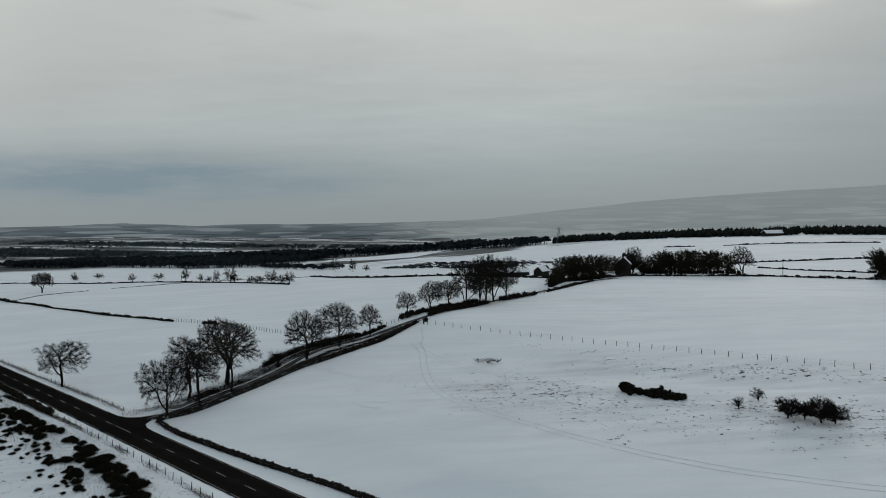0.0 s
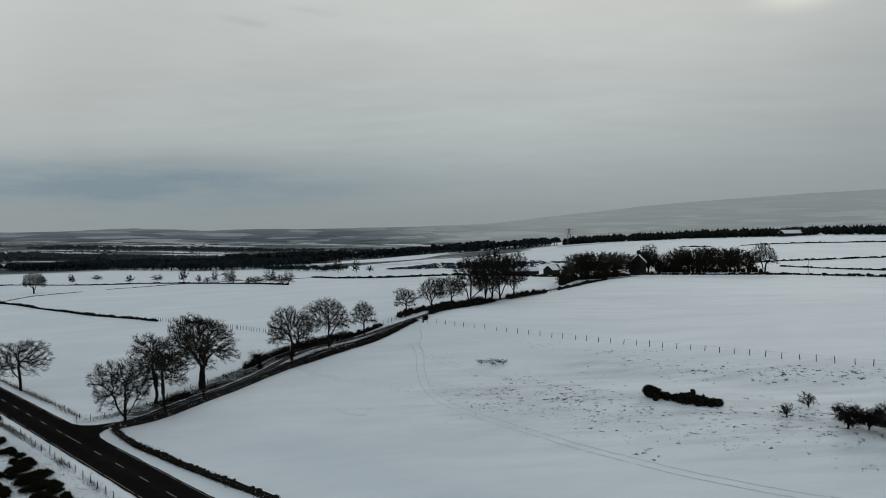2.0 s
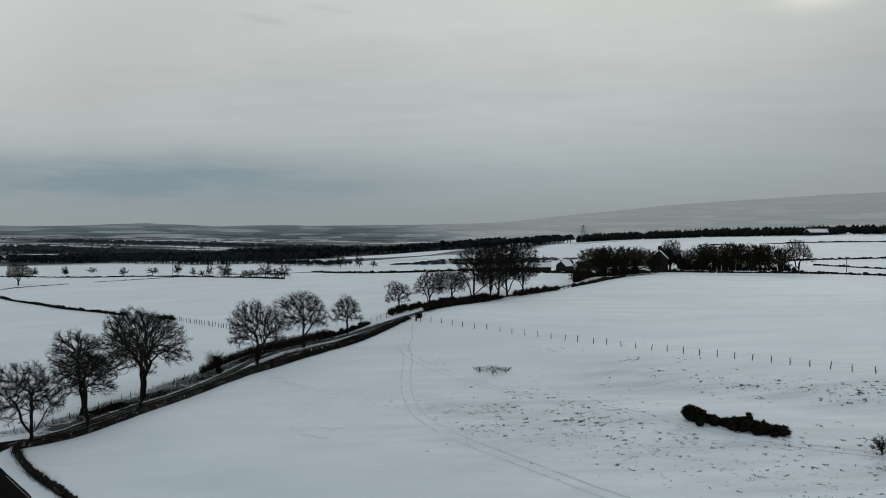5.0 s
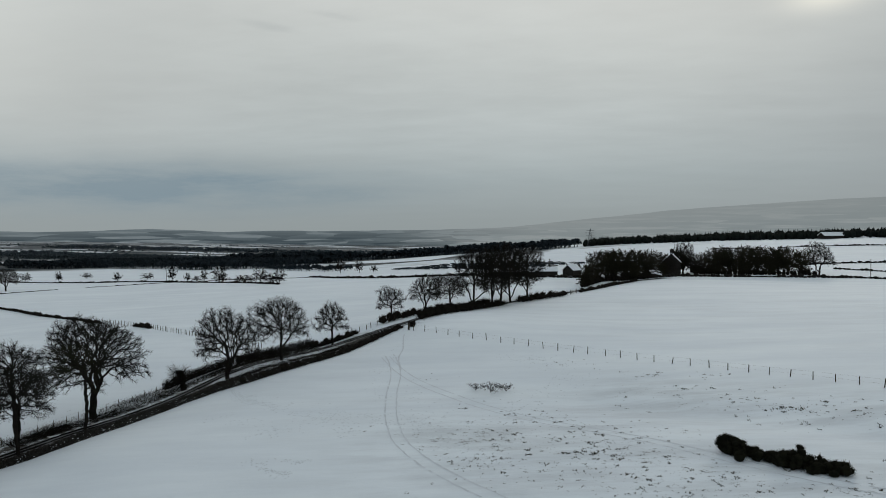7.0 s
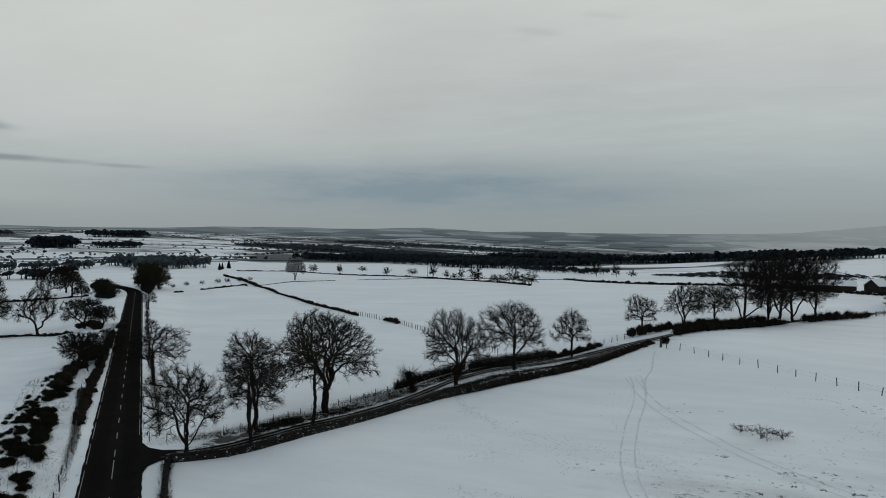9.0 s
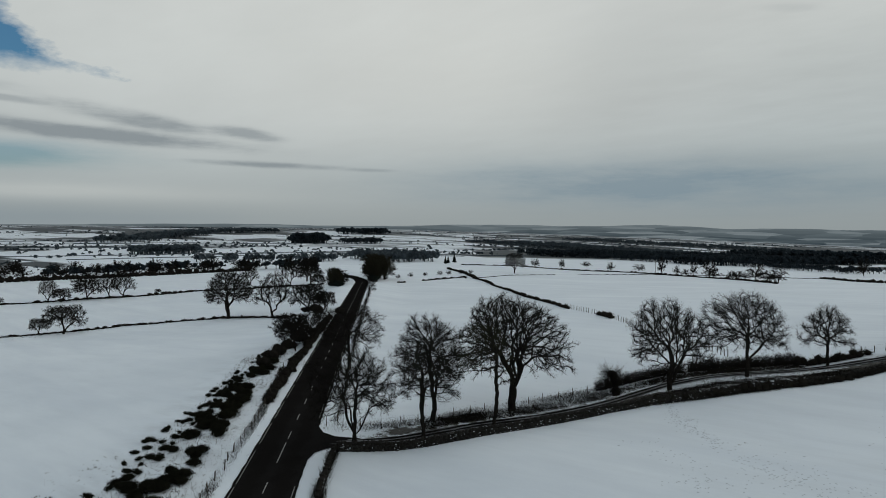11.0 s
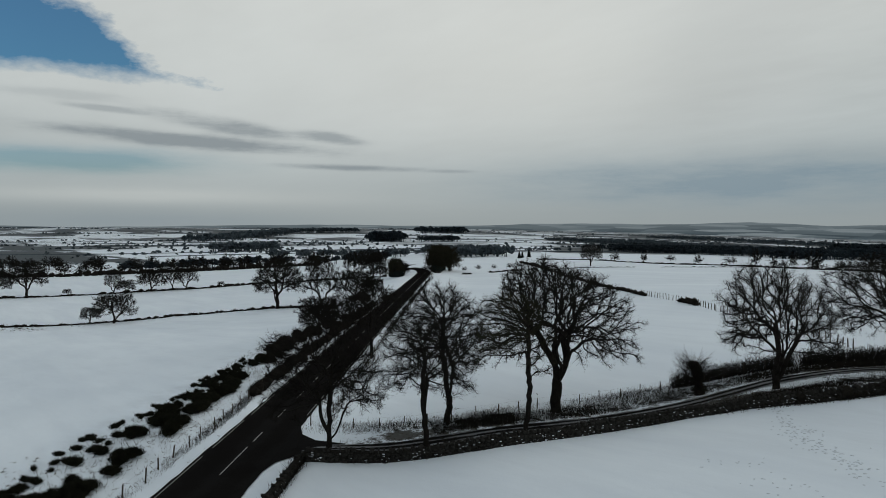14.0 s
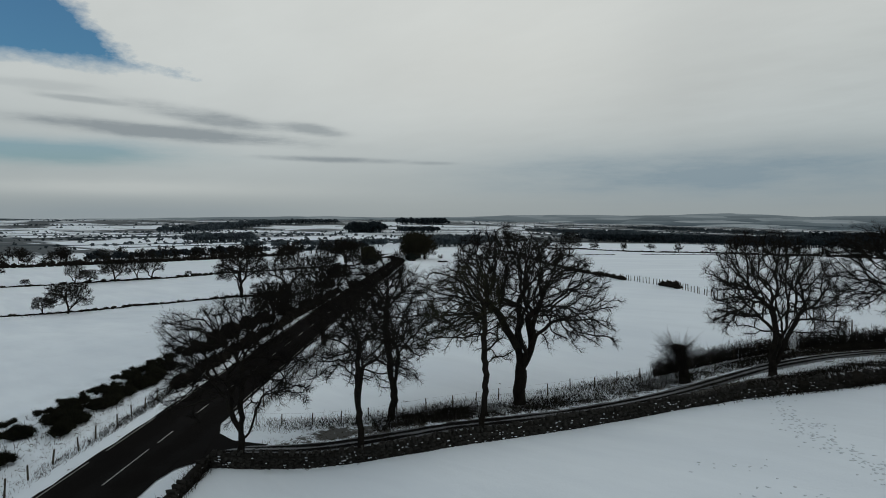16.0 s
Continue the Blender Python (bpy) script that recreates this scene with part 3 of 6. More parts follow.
# ---- trees ----
def grow(rng, height, spread, bole, count, step, blobs=9, flat=0.5, lean=(0.0, 0.0), forks=1, leader=0.22, reach=5.5, boughs=(), swirl=0.8, open_out=0.55):
    """Branches that grow towards free space inside a lumpy crown. Returns places and parents, root first."""
    mid, half = bole + (height - bole) * 0.46, (height - bole) * 0.54
    way = unit(rng.normal(size=(count, 3)))
    way[:, 2] = np.where(way[:, 2] < -0.5, -way[:, 2], way[:, 2])
    # an uneven outline with bays and bulges
    knots = unit(rng.normal(size=(blobs, 3)))
    swell = 0.80 + 0.32 * (np.exp((way @ knots.T - 1) * 9)).max(1)
    depth = rng.uniform(0.05, 1.0, count) ** 0.4
    box = 1 / (np.abs(way) ** 2.6).sum(1) ** (1 / 2.6)
    pts = way * (box * swell * depth)[:, None] * (spread, spread, half) + (lean[0] * height, lean[1] * height, mid)
    off = np.hypot(pts[:, 0] - lean[0] * height, pts[:, 1] - lean[1] * height) / spread
    pts = pts[(pts[:, 2] < height - flat * 0.5 * off ** 2 * half) & (pts[:, 2] > bole * (0.7 + 0.5 * np.clip(1 - off, 0, 1)))]
    for bx, by, bz, size, k in boughs:
        pts = np.concatenate([pts, rng.normal(size=(k, 3)) * (size, size, size * 0.45) * 0.55 + (bx, by, bz)])
    pos, par, kids = [np.zeros(3)], [-1], [0]
    rise = int(max(2, (bole + (height - bole) * leader) / step))
    for k in range(rise):
        sway = rng.normal(size=3) * 0.16 * step
        pos.append(pos[-1] + np.array([lean[0] * 0.5, lean[1] * 0.5, 1.0]) * step + sway * (1, 1, 0))
        par.append(k)
        kids[-1] += 1
        kids.append(0)
    shift = Vector(rng.uniform(-50, 50, 3))
    for f in range(forks - 1):
        turn = 6.28 * (f + rng.uniform(0.1, 0.6)) / max(forks - 1, 1)
        here = int(max(1, bole / step * rng.uniform(0.75, 1.15)))
        for k in range(max(4, int(height * rng.uniform(0.28, 0.46) / step))):
            bend = np.array(noise.noise_vector(Vector(pos[here] * 0.55) + shift))
            pos.append(pos[here] + unit(np.array([math.cos(turn) * open_out, math.sin(turn) * open_out, 0.85]) + bend * 0.95) * step)
            par.append(here)
            here = len(pos) - 1
            kids.append(0)
    allpos = np.array(pos)
    dist = np.linalg.norm(pts[:, None] - allpos[None], axis=2)
    near, dist = dist.argmin(1), dist.min(1)
    reach, kill = step * reach, step * 1.5
    for _ in range(160):
        live = dist < reach
        if not live.any():
            if len(allpos) > 400 or reach > 40 * step:
                break
            reach *= 1.5
            continue
        ids, inv = np.unique(near[live], return_inverse=True)
        pull = np.zeros((len(ids), 3))
        np.add.at(pull, inv, unit(pts[live] - allpos[near[live]]))
        okay = np.array([kids[i] < 3 for i in ids])
        if not okay.any():
            break
        ids, pull = ids[okay], unit(pull[okay])
        outward = unit(allpos[ids] - (lean[0] * bole, lean[1] * bole, bole * 0.7))
        before = np.array([allpos[i] - allpos[par[i]] if par[i] >= 0 else (0, 0, 1) for i in ids])
        bend = np.array([noise.noise_vector(Vector(allpos[i] * 0.42) + shift) for i in ids])
        way = unit(pull + 0.10 * outward + 0.55 * unit(before) + swirl * bend + rng.normal(size=pull.shape) * 0.28 + (0, 0, 0.03))
        fresh = allpos[ids] + way * step
        for i, p in zip(ids, fresh):
            pos.append(p)
            par.append(int(i))
            kids[i] += 1
            kids.append(0)
        first = len(allpos)
        allpos = np.concatenate([allpos, fresh])
        d = np.linalg.norm(pts[:, None] - fresh[None], axis=2)
        j = d.argmin(1)
        dj = d[np.arange(len(pts)), j]
        closer = dj < dist
        near, dist = np.where(closer, first + j, near), np.where(closer, dj, dist)
        keep = dist > kill
        pts, near, dist = pts[keep], near[keep], dist[keep]
        if not len(pts) or len(pos) > 9000:
            break
    return allpos, np.array(par)


def tree_meshes(seed, height, spread, bole, count, step, girth, twig=0.9, twig_r=0.016, per=6, fork=2, sides=6, **shape):
    """The meshes of one bare tree: trunk, limbs and the crown of thin branches and twigs."""
    rng = np.random.default_rng(seed)
    pos, par = grow(rng, height, spread, bole, count, step, **shape)
    m = len(pos)
    kids = [[] for _ in range(m)]
    for i in range(1, m):
        kids[par[i]].append(i)
    load = np.zeros(m)
    for i in range(m - 1, -1, -1):
        load[i] = sum(load[k] for k in kids[i]) if kids[i] else 1.0
    tip = 0.012
    r = tip + (girth - tip) * (load / load[0]) ** 0.46
    r[0] *= 1.25
    p0, p1 = pos[par[1:]], pos[1:]
    r1 = r[1:]
    r0 = np.minimum(r[par[1:]], r1 * 1.18 + 0.004)
    p0 = p0 - unit(p1 - p0) * (r0 * 0.35)[:, None]
    # trunk: the thickest way up; limbs: what leaves it
    owner = np.full(m, -1)
    chain, i = [0], 0
    while kids[i]:
        i = max(kids[i], key=lambda k: load[k])
        if r[i] < girth * 0.42:
            break
        chain.append(i)
    inchain = set(chain)
    limbs = []
    for i in range(1, m):
        if i in inchain:
            owner[i] = 0
        elif par[i] in inchain or par[i] == 0:
            owner[i] = len(limbs) + 1
            limbs.append(i)
        else:
            owner[i] = owner[par[i]]
    own, thick = owner[1:], r1 > max(0.045, girth * 0.13)
    made = {"trunk": tubes(p0[own == 0], p1[own == 0], r0[own == 0], r1[own == 0], sides + 2), "limb": []}
    thin = ~thick & (own != 0)
    for k in range(1, len(limbs) + 1):
        mine = (own == k) & thick
        if mine.sum() >= 3:
            made["limb"].append(tubes(p0[mine], p1[mine], r0[mine], r1[mine], sides))
        else:
            thin |= mine
    bits = [tubes(p0[thin], p1[thin], r0[thin], r1[thin], 3)] if thin.any() else []
    ends = np.where(load[1:] <= 4)[0]
    src = np.repeat(ends, per)
    way = unit(p1[src] - p0[src])
    base = p0[src] + (p1[src] - p0[src]) * rng.uniform(0.2, 1.0, (len(src), 1))
    away = unit(base - (base.mean(0) * (1, 1, 0.75)))
    out = unit(way * 0.7 + away * 0.25 + unit(rng.normal(size=way.shape)) * 0.8 + (0, 0, 0.12))
    ln = twig * rng.uniform(0.55, 1.25, len(src))
    bits.append(spikes(base, out, ln, np.full(len(src), twig_r)))
    for _ in range(fork * 2 + 1):
        b2 = base + out * (ln * rng.uniform(0.15, 0.95, len(src)))[:, None]
        o2 = unit(out * 0.75 + unit(rng.normal(size=out.shape)) * 0.8 + (0, 0, 0.12))
        bits.append(blades(rng, b2, o2, ln * rng.uniform(0.4, 0.85, len(src)), np.full(len(src), twig_r * 0.68)))
    made["crown"] = joined(*bits)
    return made


def fan_meshes(seed, height, spread, bole, limbs, subs, girth, twig_r, low=-0.15, fine=2, blobs=9, lean=0.0):
    """A further bare tree: limbs fanning from the bole to an uneven dome, each with branches and twigs."""
    rng = np.random.default_rng(seed)
    rise = height - bole
    el = np.arcsin(rng.uniform(low, 1.0, limbs))
    az = rng.uniform(0, 2 * np.pi, limbs)
    way = np.stack([np.cos(az) * np.cos(el), np.sin(az) * np.cos(el), np.sin(el)], 1)
    knots = unit(rng.normal(size=(blobs, 3)))
    swell = (0.78 + 0.26 * np.exp((way @ knots.T - 1) * 8).max(1)) * rng.uniform(0.82, 1.0, limbs)
    p0 = np.c_[rng.normal(size=(limbs, 2)) * 0.1 * girth, bole * 0.8 + rise * rng.uniform(0, 0.34, limbs)]
    p2 = way * swell[:, None] * (spread, spread, rise * 0.68) + (lean * height, 0, bole + rise * 0.32)
    p1 = p0 + (p2 - p0) * 0.5 + rng.normal(size=(limbs, 3)) * 0.09 * spread + (0, 0, rise * 0.05)
    rl = girth * rng.uniform(0.18, 0.36, limbs)
    bits = [tubes(p0, p1, rl, rl * 0.55, 4), tubes(p1, p2, rl * 0.55, np.full(limbs, twig_r), 3)]
    k = np.repeat(np.arange(limbs), subs)
    t = rng.uniform(0.35, 1.0, len(k))[:, None]
    at = np.where(t < 0.5, p0[k] + (p1[k] - p0[k]) * t * 2, p1[k] + (p2[k] - p1[k]) * (t * 2 - 1))
    d = unit(unit(p2[k] - p1[k]) + unit(rng.normal(size=at.shape)) * 1.35)
    ln = np.linalg.norm(p2 - p0, axis=1)[k] * rng.uniform(0.12, 0.27, len(k))
    bits.append(spikes(at, d, ln, np.full(len(k), twig_r * 1.25)))
    for _ in range(fine * 2 + 1):
        b = at + d * (ln * rng.uniform(0.2, 0.95, len(k)))[:, None]
        e = unit(d * 0.8 + unit(rng.normal(size=d.shape)) * 0.9)
        bits.append(blades(rng, b, e, ln * rng.uniform(0.4, 0.8, len(k)), np.full(len(k), twig_r * 1.2)))
    s = np.array([(0, 0, 0), (rng.normal() * 0.1, rng.normal() * 0.1, bole), (lean * height * 0.5, 0, bole + rise * 0.4)], float)
    return {"trunk": tubes(s[:-1], s[1:], np.array((girth * 1.15, girth * 0.85)), np.array((girth * 0.85, girth * 0.25)), 7), "limb": [], "crown": joined(*bits)}


def tree(kind_name, x, y, label, category="tree", group="", sink=0.1, turn=0.0, wood=None, tips=None, fan=False, **spec):
    made = fan_meshes(**spec) if fan else tree_meshes(**spec)
    top = thing(kind_name, on(x, y, -sink), label, category, group)
    top.rotation_euler = (0, 0, turn)
    part("trunk", mesh_of("trunk", *made["trunk"], wood or bark, True), top)
    for piece in made["limb"]:
        part("limb", mesh_of("limb", *piece, wood or bark, True), top)
    part("crown", mesh_of("crown", *made["crown"], tips or twigs), top, "fine bare winter twigs")
    return top


def again(ob, x, y, size=1.0, turn=0.0, sink=0.1, tall=None):
    """Another one of a thing, elsewhere on the ground."""
    m = Matrix.Translation(on(x, y, -sink)) @ Matrix.Rotation(turn, 4, "Z") @ Matrix.Diagonal((size, size, tall or size, 1))
    return copy_thing(ob, m)


# ---- bushes, hedges ----
def bush_geometry(rng, lumps, prickles, length, radius, core=0.86):
    """Rounded bodies (x, y, z, rx, ry, rz) bristling with short shoots."""
    pieces = []
    for x, y, z, rx, ry, rz in lumps:
        v, f = lump(rng, np.array((rx, ry, rz)) * core, 2 if rx > 1.0 else 1, 0.15)
        pieces.append((v + (x, y, z), f))
        k = int(prickles * (rx * ry + rx * rz + ry * rz) / 3) + 12
        d = unit(rng.normal(size=(k, 3)))
        d[:, 2] = np.abs(d[:, 2]) * 0.9 - 0.15
        p = d * (rx, ry, rz) * rng.uniform(0.62, 0.98, (k, 1)) + (x, y, z)
        pieces.append(spikes(p, d + rng.normal(size=d.shape) * 0.55 + (0, 0, 0.25), rng.uniform(0.5, 1.3, k) * length, np.full(k, radius)))
    return joined(*pieces)


def bush(kind_name, x, y, label, mat, seed, wide, tall, category="bush", group="", prickles=160, length=0.35, radius=0.05, count=5, squash=0.7, turn=0.0, core=0.8):
    rng = np.random.default_rng(seed)
    lumps = []
    for _ in range(count):
        a, d = rng.uniform(0, 6.28), rng.uniform(0, 0.55) * wide
        s = rng.uniform(0.35, 0.62) * wide
        h = tall * rng.uniform(0.38, 0.55)
        lumps.append((math.cos(a) * d, math.sin(a) * d * squash, h * 0.75, s, s * squash, h))
    v, f = bush_geometry(rng, lumps, prickles, length, radius, core)
    ob = new(kind_name, mesh_of(kind_name, v, f, mat))
    ob.location, ob.rotation_euler = on(x, y, -0.05), (0, 0, turn)
    return tagged(ob, label, category, group)


def hedge(kind_name, path, wide, tall, label, mat, seed, category="hedge", group="", gaps=0.0, prickles=26.0, length=0.4, radius=0.035, step=1.6, kind="", uneven=0.35, fill=0.75, core=0.92):
    """A hedge along a line: a chain of uneven bristling bodies, with gaps where it has died back."""
    rng = np.random.default_rng(seed)
    s, xy, way = along(path, step)
    z = land(xy[:, 0], xy[:, 1])
    base = np.array((xy[0, 0], xy[0, 1], z[0]))
    wave = np.array([noise.noise((v * 0.045, seed * 3.7, 0)) for v in s])
    lumps = []
    pieces = []
    for k in range(len(s)):
        if wave[k] < -0.45 + gaps * 0.9 and gaps > 0:
            continue
        h = tall * rng.uniform(0.85 - uneven, 0.85 + uneven) * (1 + 0.5 * wave[k]) * 0.5
        w = wide * rng.uniform(0.75, 1.2) * 0.5
        v, f = lump(rng, np.array((step * fill, w, h)) * core, 1, 0.16)
        c, t = way[k]
        p = np.array((xy[k, 0] - base[0] + rng.normal() * wide * 0.08, xy[k, 1] - base[1] + rng.normal() * wide * 0.08, z[k] - base[2] + h * 0.72))
        rot = np.array(((c, -t, 0), (t, c, 0), (0, 0, 1)))
        pieces.append((v @ rot.T + p, f))
        q = int(prickles * rng.uniform(0.6, 1.4))
        if q:
            d = unit(rng.normal(size=(q, 3)))
            d[:, 2] = np.abs(d[:, 2]) * 1.25 - 0.4
            o = (d * (step * fill, w, h) * rng.uniform(0.6, 0.95, (q, 1))) @ rot.T + p
            pieces.append(spikes(o, d @ rot.T + rng.normal(size=d.shape) * 0.5 + (0, 0, 0.5), rng.uniform(0.5, 1.4, q) * length, np.full(q, radius)))
    ob = new(kind_name, mesh_of(kind_name, *joined(*pieces), mat))
    ob.location = base
    return tagged(ob, label, category, group, kind)


def stem_hedge(kind_name, path, wide, tall, label, seed, per=16):
    """A leafless laid hedge that one can see through: upright stems, each with side shoots."""
    rng = np.random.default_rng(seed)
    s, xy, way = along(path, 0.5)
    side = np.stack([-way[:, 1], way[:, 0]], 1)
    k = np.repeat(np.arange(len(s)), per)
    p = xy[k] + side[k] * rng.uniform(-0.5, 0.5, (len(k), 1)) * wide + rng.normal(size=(len(k), 2)) * 0.2
    base = np.array((xy[0, 0], xy[0, 1], float(land(*xy[0]))))
    o = np.c_[p, land(p[:, 0], p[:, 1]) - 0.05] - base
    d = unit(np.c_[rng.normal(size=(len(k), 2)) * 0.28, np.ones(len(k))])
    ln = tall * rng.uniform(0.6, 1.08, len(k))
    pieces = [spikes(o, d, ln, np.full(len(k), 0.03))]
    for _ in range(5):
        g = o + d * (ln * rng.uniform(0.25, 0.95, len(k)))[:, None]
        pieces.append(spikes(g, d * 0.5 + unit(rng.normal(size=d.shape)), rng.uniform(0.25, 0.6, len(k)), np.full(len(k), 0.018)))
    ob = new(kind_name, mesh_of(kind_name, *joined(*pieces), twigs))
    ob.location = base
    return tagged(ob, label, "hedge")


def scrub(kind_name, path, wide, tall, label, mat, seed, category="scrub", per=10, radius=0.02, kind="stuff"):
    """Thin stalks and low growth along a line."""
    rng = np.random.default_rng(seed)
    s, xy, way = along(path, 0.5)
    side = np.stack([-way[:, 1], way[:, 0]], 1)
    k = np.repeat(np.arange(len(s)), per)
    wave = np.array([noise.noise((v * 0.11, seed * 1.9, 3)) for v in s])[k]
    pick = rng.uniform(size=len(k)) < 0.55 + wave
    k, wave = k[pick], wave[pick]
    p = xy[k] + side[k] * rng.uniform(-0.5, 0.5, (len(k), 1)) * wide + rng.normal(size=(len(k), 2)) * 0.15
    z = land(p[:, 0], p[:, 1])
    base = np.array((xy[0, 0], xy[0, 1], float(land(*xy[0]))))
    o = np.c_[p, z - 0.05] - base
    d = np.c_[rng.normal(size=(len(k), 2)) * 0.5, np.ones(len(k))]
    ob = new(kind_name, mesh_of(kind_name, *spikes(o, d, tall * rng.uniform(0.4, 1.2, len(k)) * (1 + wave), np.full(len(k), radius)), mat))
    ob.location = base
    return tagged(ob, label, category, kind=kind)


# ---- fences and walls ----
def cuboid(sx, sy, sz, rng=None, rough=0.0):
    v = np.array([(x, y, z) for z in (0, 1) for y in (-0.5, 0.5) for x in (-0.5, 0.5)]) * (sx, sy, sz)
    if rng is not None:
        v = v + rng.normal(size=v.shape) * rough
    f = np.array([(0, 2, 3), (0, 3, 1), (4, 5, 7), (4, 7, 6), (0, 1, 5), (0, 5, 4), (2, 6, 7), (2, 7, 3), (0, 4, 6), (0, 6, 2), (1, 3, 7), (1, 7, 5)])
    return v, f


def post_mesh(size, tall, seed):
    """A rough wooden stake with a weathered, slightly pointed top."""
    rng = np.random.default_rng(seed)
    z = np.array((-0.1, tall * 0.5, tall * 0.96, tall))
    r = np.array((0.55, 0.5, 0.48, 0.22)) * size
    ang = np.arange(6) * np.pi / 3
    v = np.concatenate([np.c_[np.cos(ang) * q, np.sin(ang) * q, np.full(6, h)] for h, q in zip(z, r)]) + rng.normal(size=(24, 3)) * size * 0.04
    f = []
    for k in range(3):
        for a in range(6):
            b = (a + 1) % 6
            f += [(k * 6 + a, k * 6 + b, k * 6 + 6 + b), (k * 6 + a, k * 6 + 6 + b, k * 6 + 6 + a)]
    f += [(18, 18 + a, 19 + a) for a in range(1, 5)]
    return mesh_of("post", v, np.array(f), post_mat)


def fence(kind_name, path, gap, tall, size, label, seed, wires=(0.45, 0.95), wire_r=0.005, group=""):
    rng = np.random.default_rng(seed)
    s, xy, _ = along(path, gap)
    z = land(xy[:, 0], xy[:, 1])
    top = thing(kind_name, (xy[0, 0], xy[0, 1], z[0]), label, "fence", group)
    base = np.array((xy[0, 0], xy[0, 1], z[0]))
    shapes = [post_mesh(size, tall, seed + k) for k in range(4)]
    for k in range(len(s)):
        p = part("post", shapes[k % 4], top)
        p.location = np.array((xy[k, 0], xy[k, 1], z[k])) - base + (rng.normal() * 0.1, rng.normal() * 0.1, 0)
        p.rotation_euler = (rng.normal() * 0.05, rng.normal() * 0.05, rng.uniform(0, 3))
        p.scale = (1, 1, rng.uniform(0.88, 1.1))
    p = np.c_[xy, z] - base
    for h in wires:
        q = p + (0, 0, h * tall * 0.95)
        part("wire", mesh_of("wire", *tubes(q[:-1], q[1:], np.full(len(q) - 1, wire_r), np.full(len(q) - 1, wire_r), 3), wire_mat), top)
    return top


def dry_wall(kind_name, path, wide, tall, label, seed, near=None, course=0.21, long=0.42, ruin=0.0):
    """A dry stone wall: rough courses over a dark core, upright copes and snow caught on the ledges.
    near: the stretch, in metres along it, whose stones are parts of their own."""
    rng = np.random.default_rng(seed)
    s, xy, way = along(path, long * 0.92)
    side = np.stack([-way[:, 1], way[:, 0]], 1)
    z = land(xy[:, 0], xy[:, 1])
    base = np.array((xy[0, 0], xy[0, 1], z[0]))
    top = thing(kind_name, base, label, "stone wall")
    drop = np.array([1 - ruin * max(0.0, noise.noise((v * 0.16, seed, 1)) + 0.25) for v in s]) * tall
    # the core
    n = len(s)
    ring = []
    for off, up in ((-0.42, -0.15), (-0.33, 0.9), (0.33, 0.9), (0.42, -0.15)):
        ring.append(np.c_[xy + side * off * wide, z + drop * up] - base)
    v = np.stack(ring, 1).reshape(-1, 3)
    f = np.array([(k * 4 + a, k * 4 + a + 1, k * 4 + 5 + a, k * 4 + 4 + a) for k in range(n - 1) for a in range(3)])
    part("core", mesh_of("core", v, f, core_mat), top)
    shapes = []
    for k in range(10):
        bv, bf = cuboid(long * rng.uniform(0.75, 1.15), 0.22, course * rng.uniform(0.8, 1.15), rng, course * 0.17)
        shapes.append((bv, bf))
    copes = [cuboid(0.16 * rng.uniform(0.8, 1.4), wide * 0.95, 0.26 * rng.uniform(0.7, 1.25), rng, 0.03) for _ in range(6)]
    stone_me = [mesh_of("stone", a, b, stone_mat) for a, b in shapes]
    cope_me = [mesh_of("cope", a, b, stone_mat) for a, b in copes]
    rest, flecks, made = [], [], 0
    for k in range(n):
        ang = math.atan2(way[k, 1], way[k, 0])
        levels = max(1, int(drop[k] * 0.86 / course))
        for g in (-1, 1):
            for level in range(levels):
                if rng.uniform() < 0.10:
                    continue
                t = rng.normal() * 0.09 + (0.5 * long if level % 2 else 0)
                out = wide * (0.40 - 0.09 * level / max(levels, 1))
                spot = np.array((*(xy[k] + way[k] * t + side[k] * g * out), z[k] + level * course * 0.98 + rng.normal() * 0.03)) - base
                turn, which = ang + rng.normal() * 0.16, int(rng.integers(10))
                if near and near[0] <= s[k] <= near[1] and g == near[2] and made < 260:
                    ob = part("stone", stone_me[which], top)
                    ob.location, ob.rotation_euler = spot, (rng.normal() * 0.13, rng.normal() * 0.13, turn)
                    made += 1
                else:
                    c, q = math.cos(turn), math.sin(turn)
                    bv, bf = shapes[which]
                    rest.append((bv @ np.array(((c, q, 0), (-q, c, 0), (0, 0, 1))) + spot, bf))
                if rng.uniform() < 0.17:
                    bv, bf = cuboid(rng.uniform(0.06, 0.22), rng.uniform(0.04, 0.09), rng.uniform(0.02, 0.05), rng, 0.010)
                    c, q = math.cos(ang), math.sin(ang)
                    lie = spot + np.array((*(side[k] * g * 0.10), course * 0.8))
                    flecks.append((bv @ np.array(((c, q, 0), (-q, c, 0), (0, 0, 1))) + lie, bf))
        for _ in range(2):
            if rng.uniform() < 0.25 + ruin:
                continue
            spot = np.array((*(xy[k] + way[k] * rng.uniform(0, long)), z[k] + drop[k] * 0.84)) - base
            turn, which = ang + rng.normal() * 0.15, int(rng.integers(6))
            c, q = math.cos(turn), math.sin(turn)
            bv, bf = copes[which]
            rest.append((bv @ np.array(((c, q, 0), (-q, c, 0), (0, 0, 1))) + spot, bf))
    tagged(part("stones", mesh_of("stones", *joined(*rest), stone_mat), top), kind="stuff")
    if flecks:
        tagged(part("caught_snow", mesh_of("caught_snow", *joined(*flecks), snow_mat), top, "snow caught between the stones"), kind="stuff")
    return top

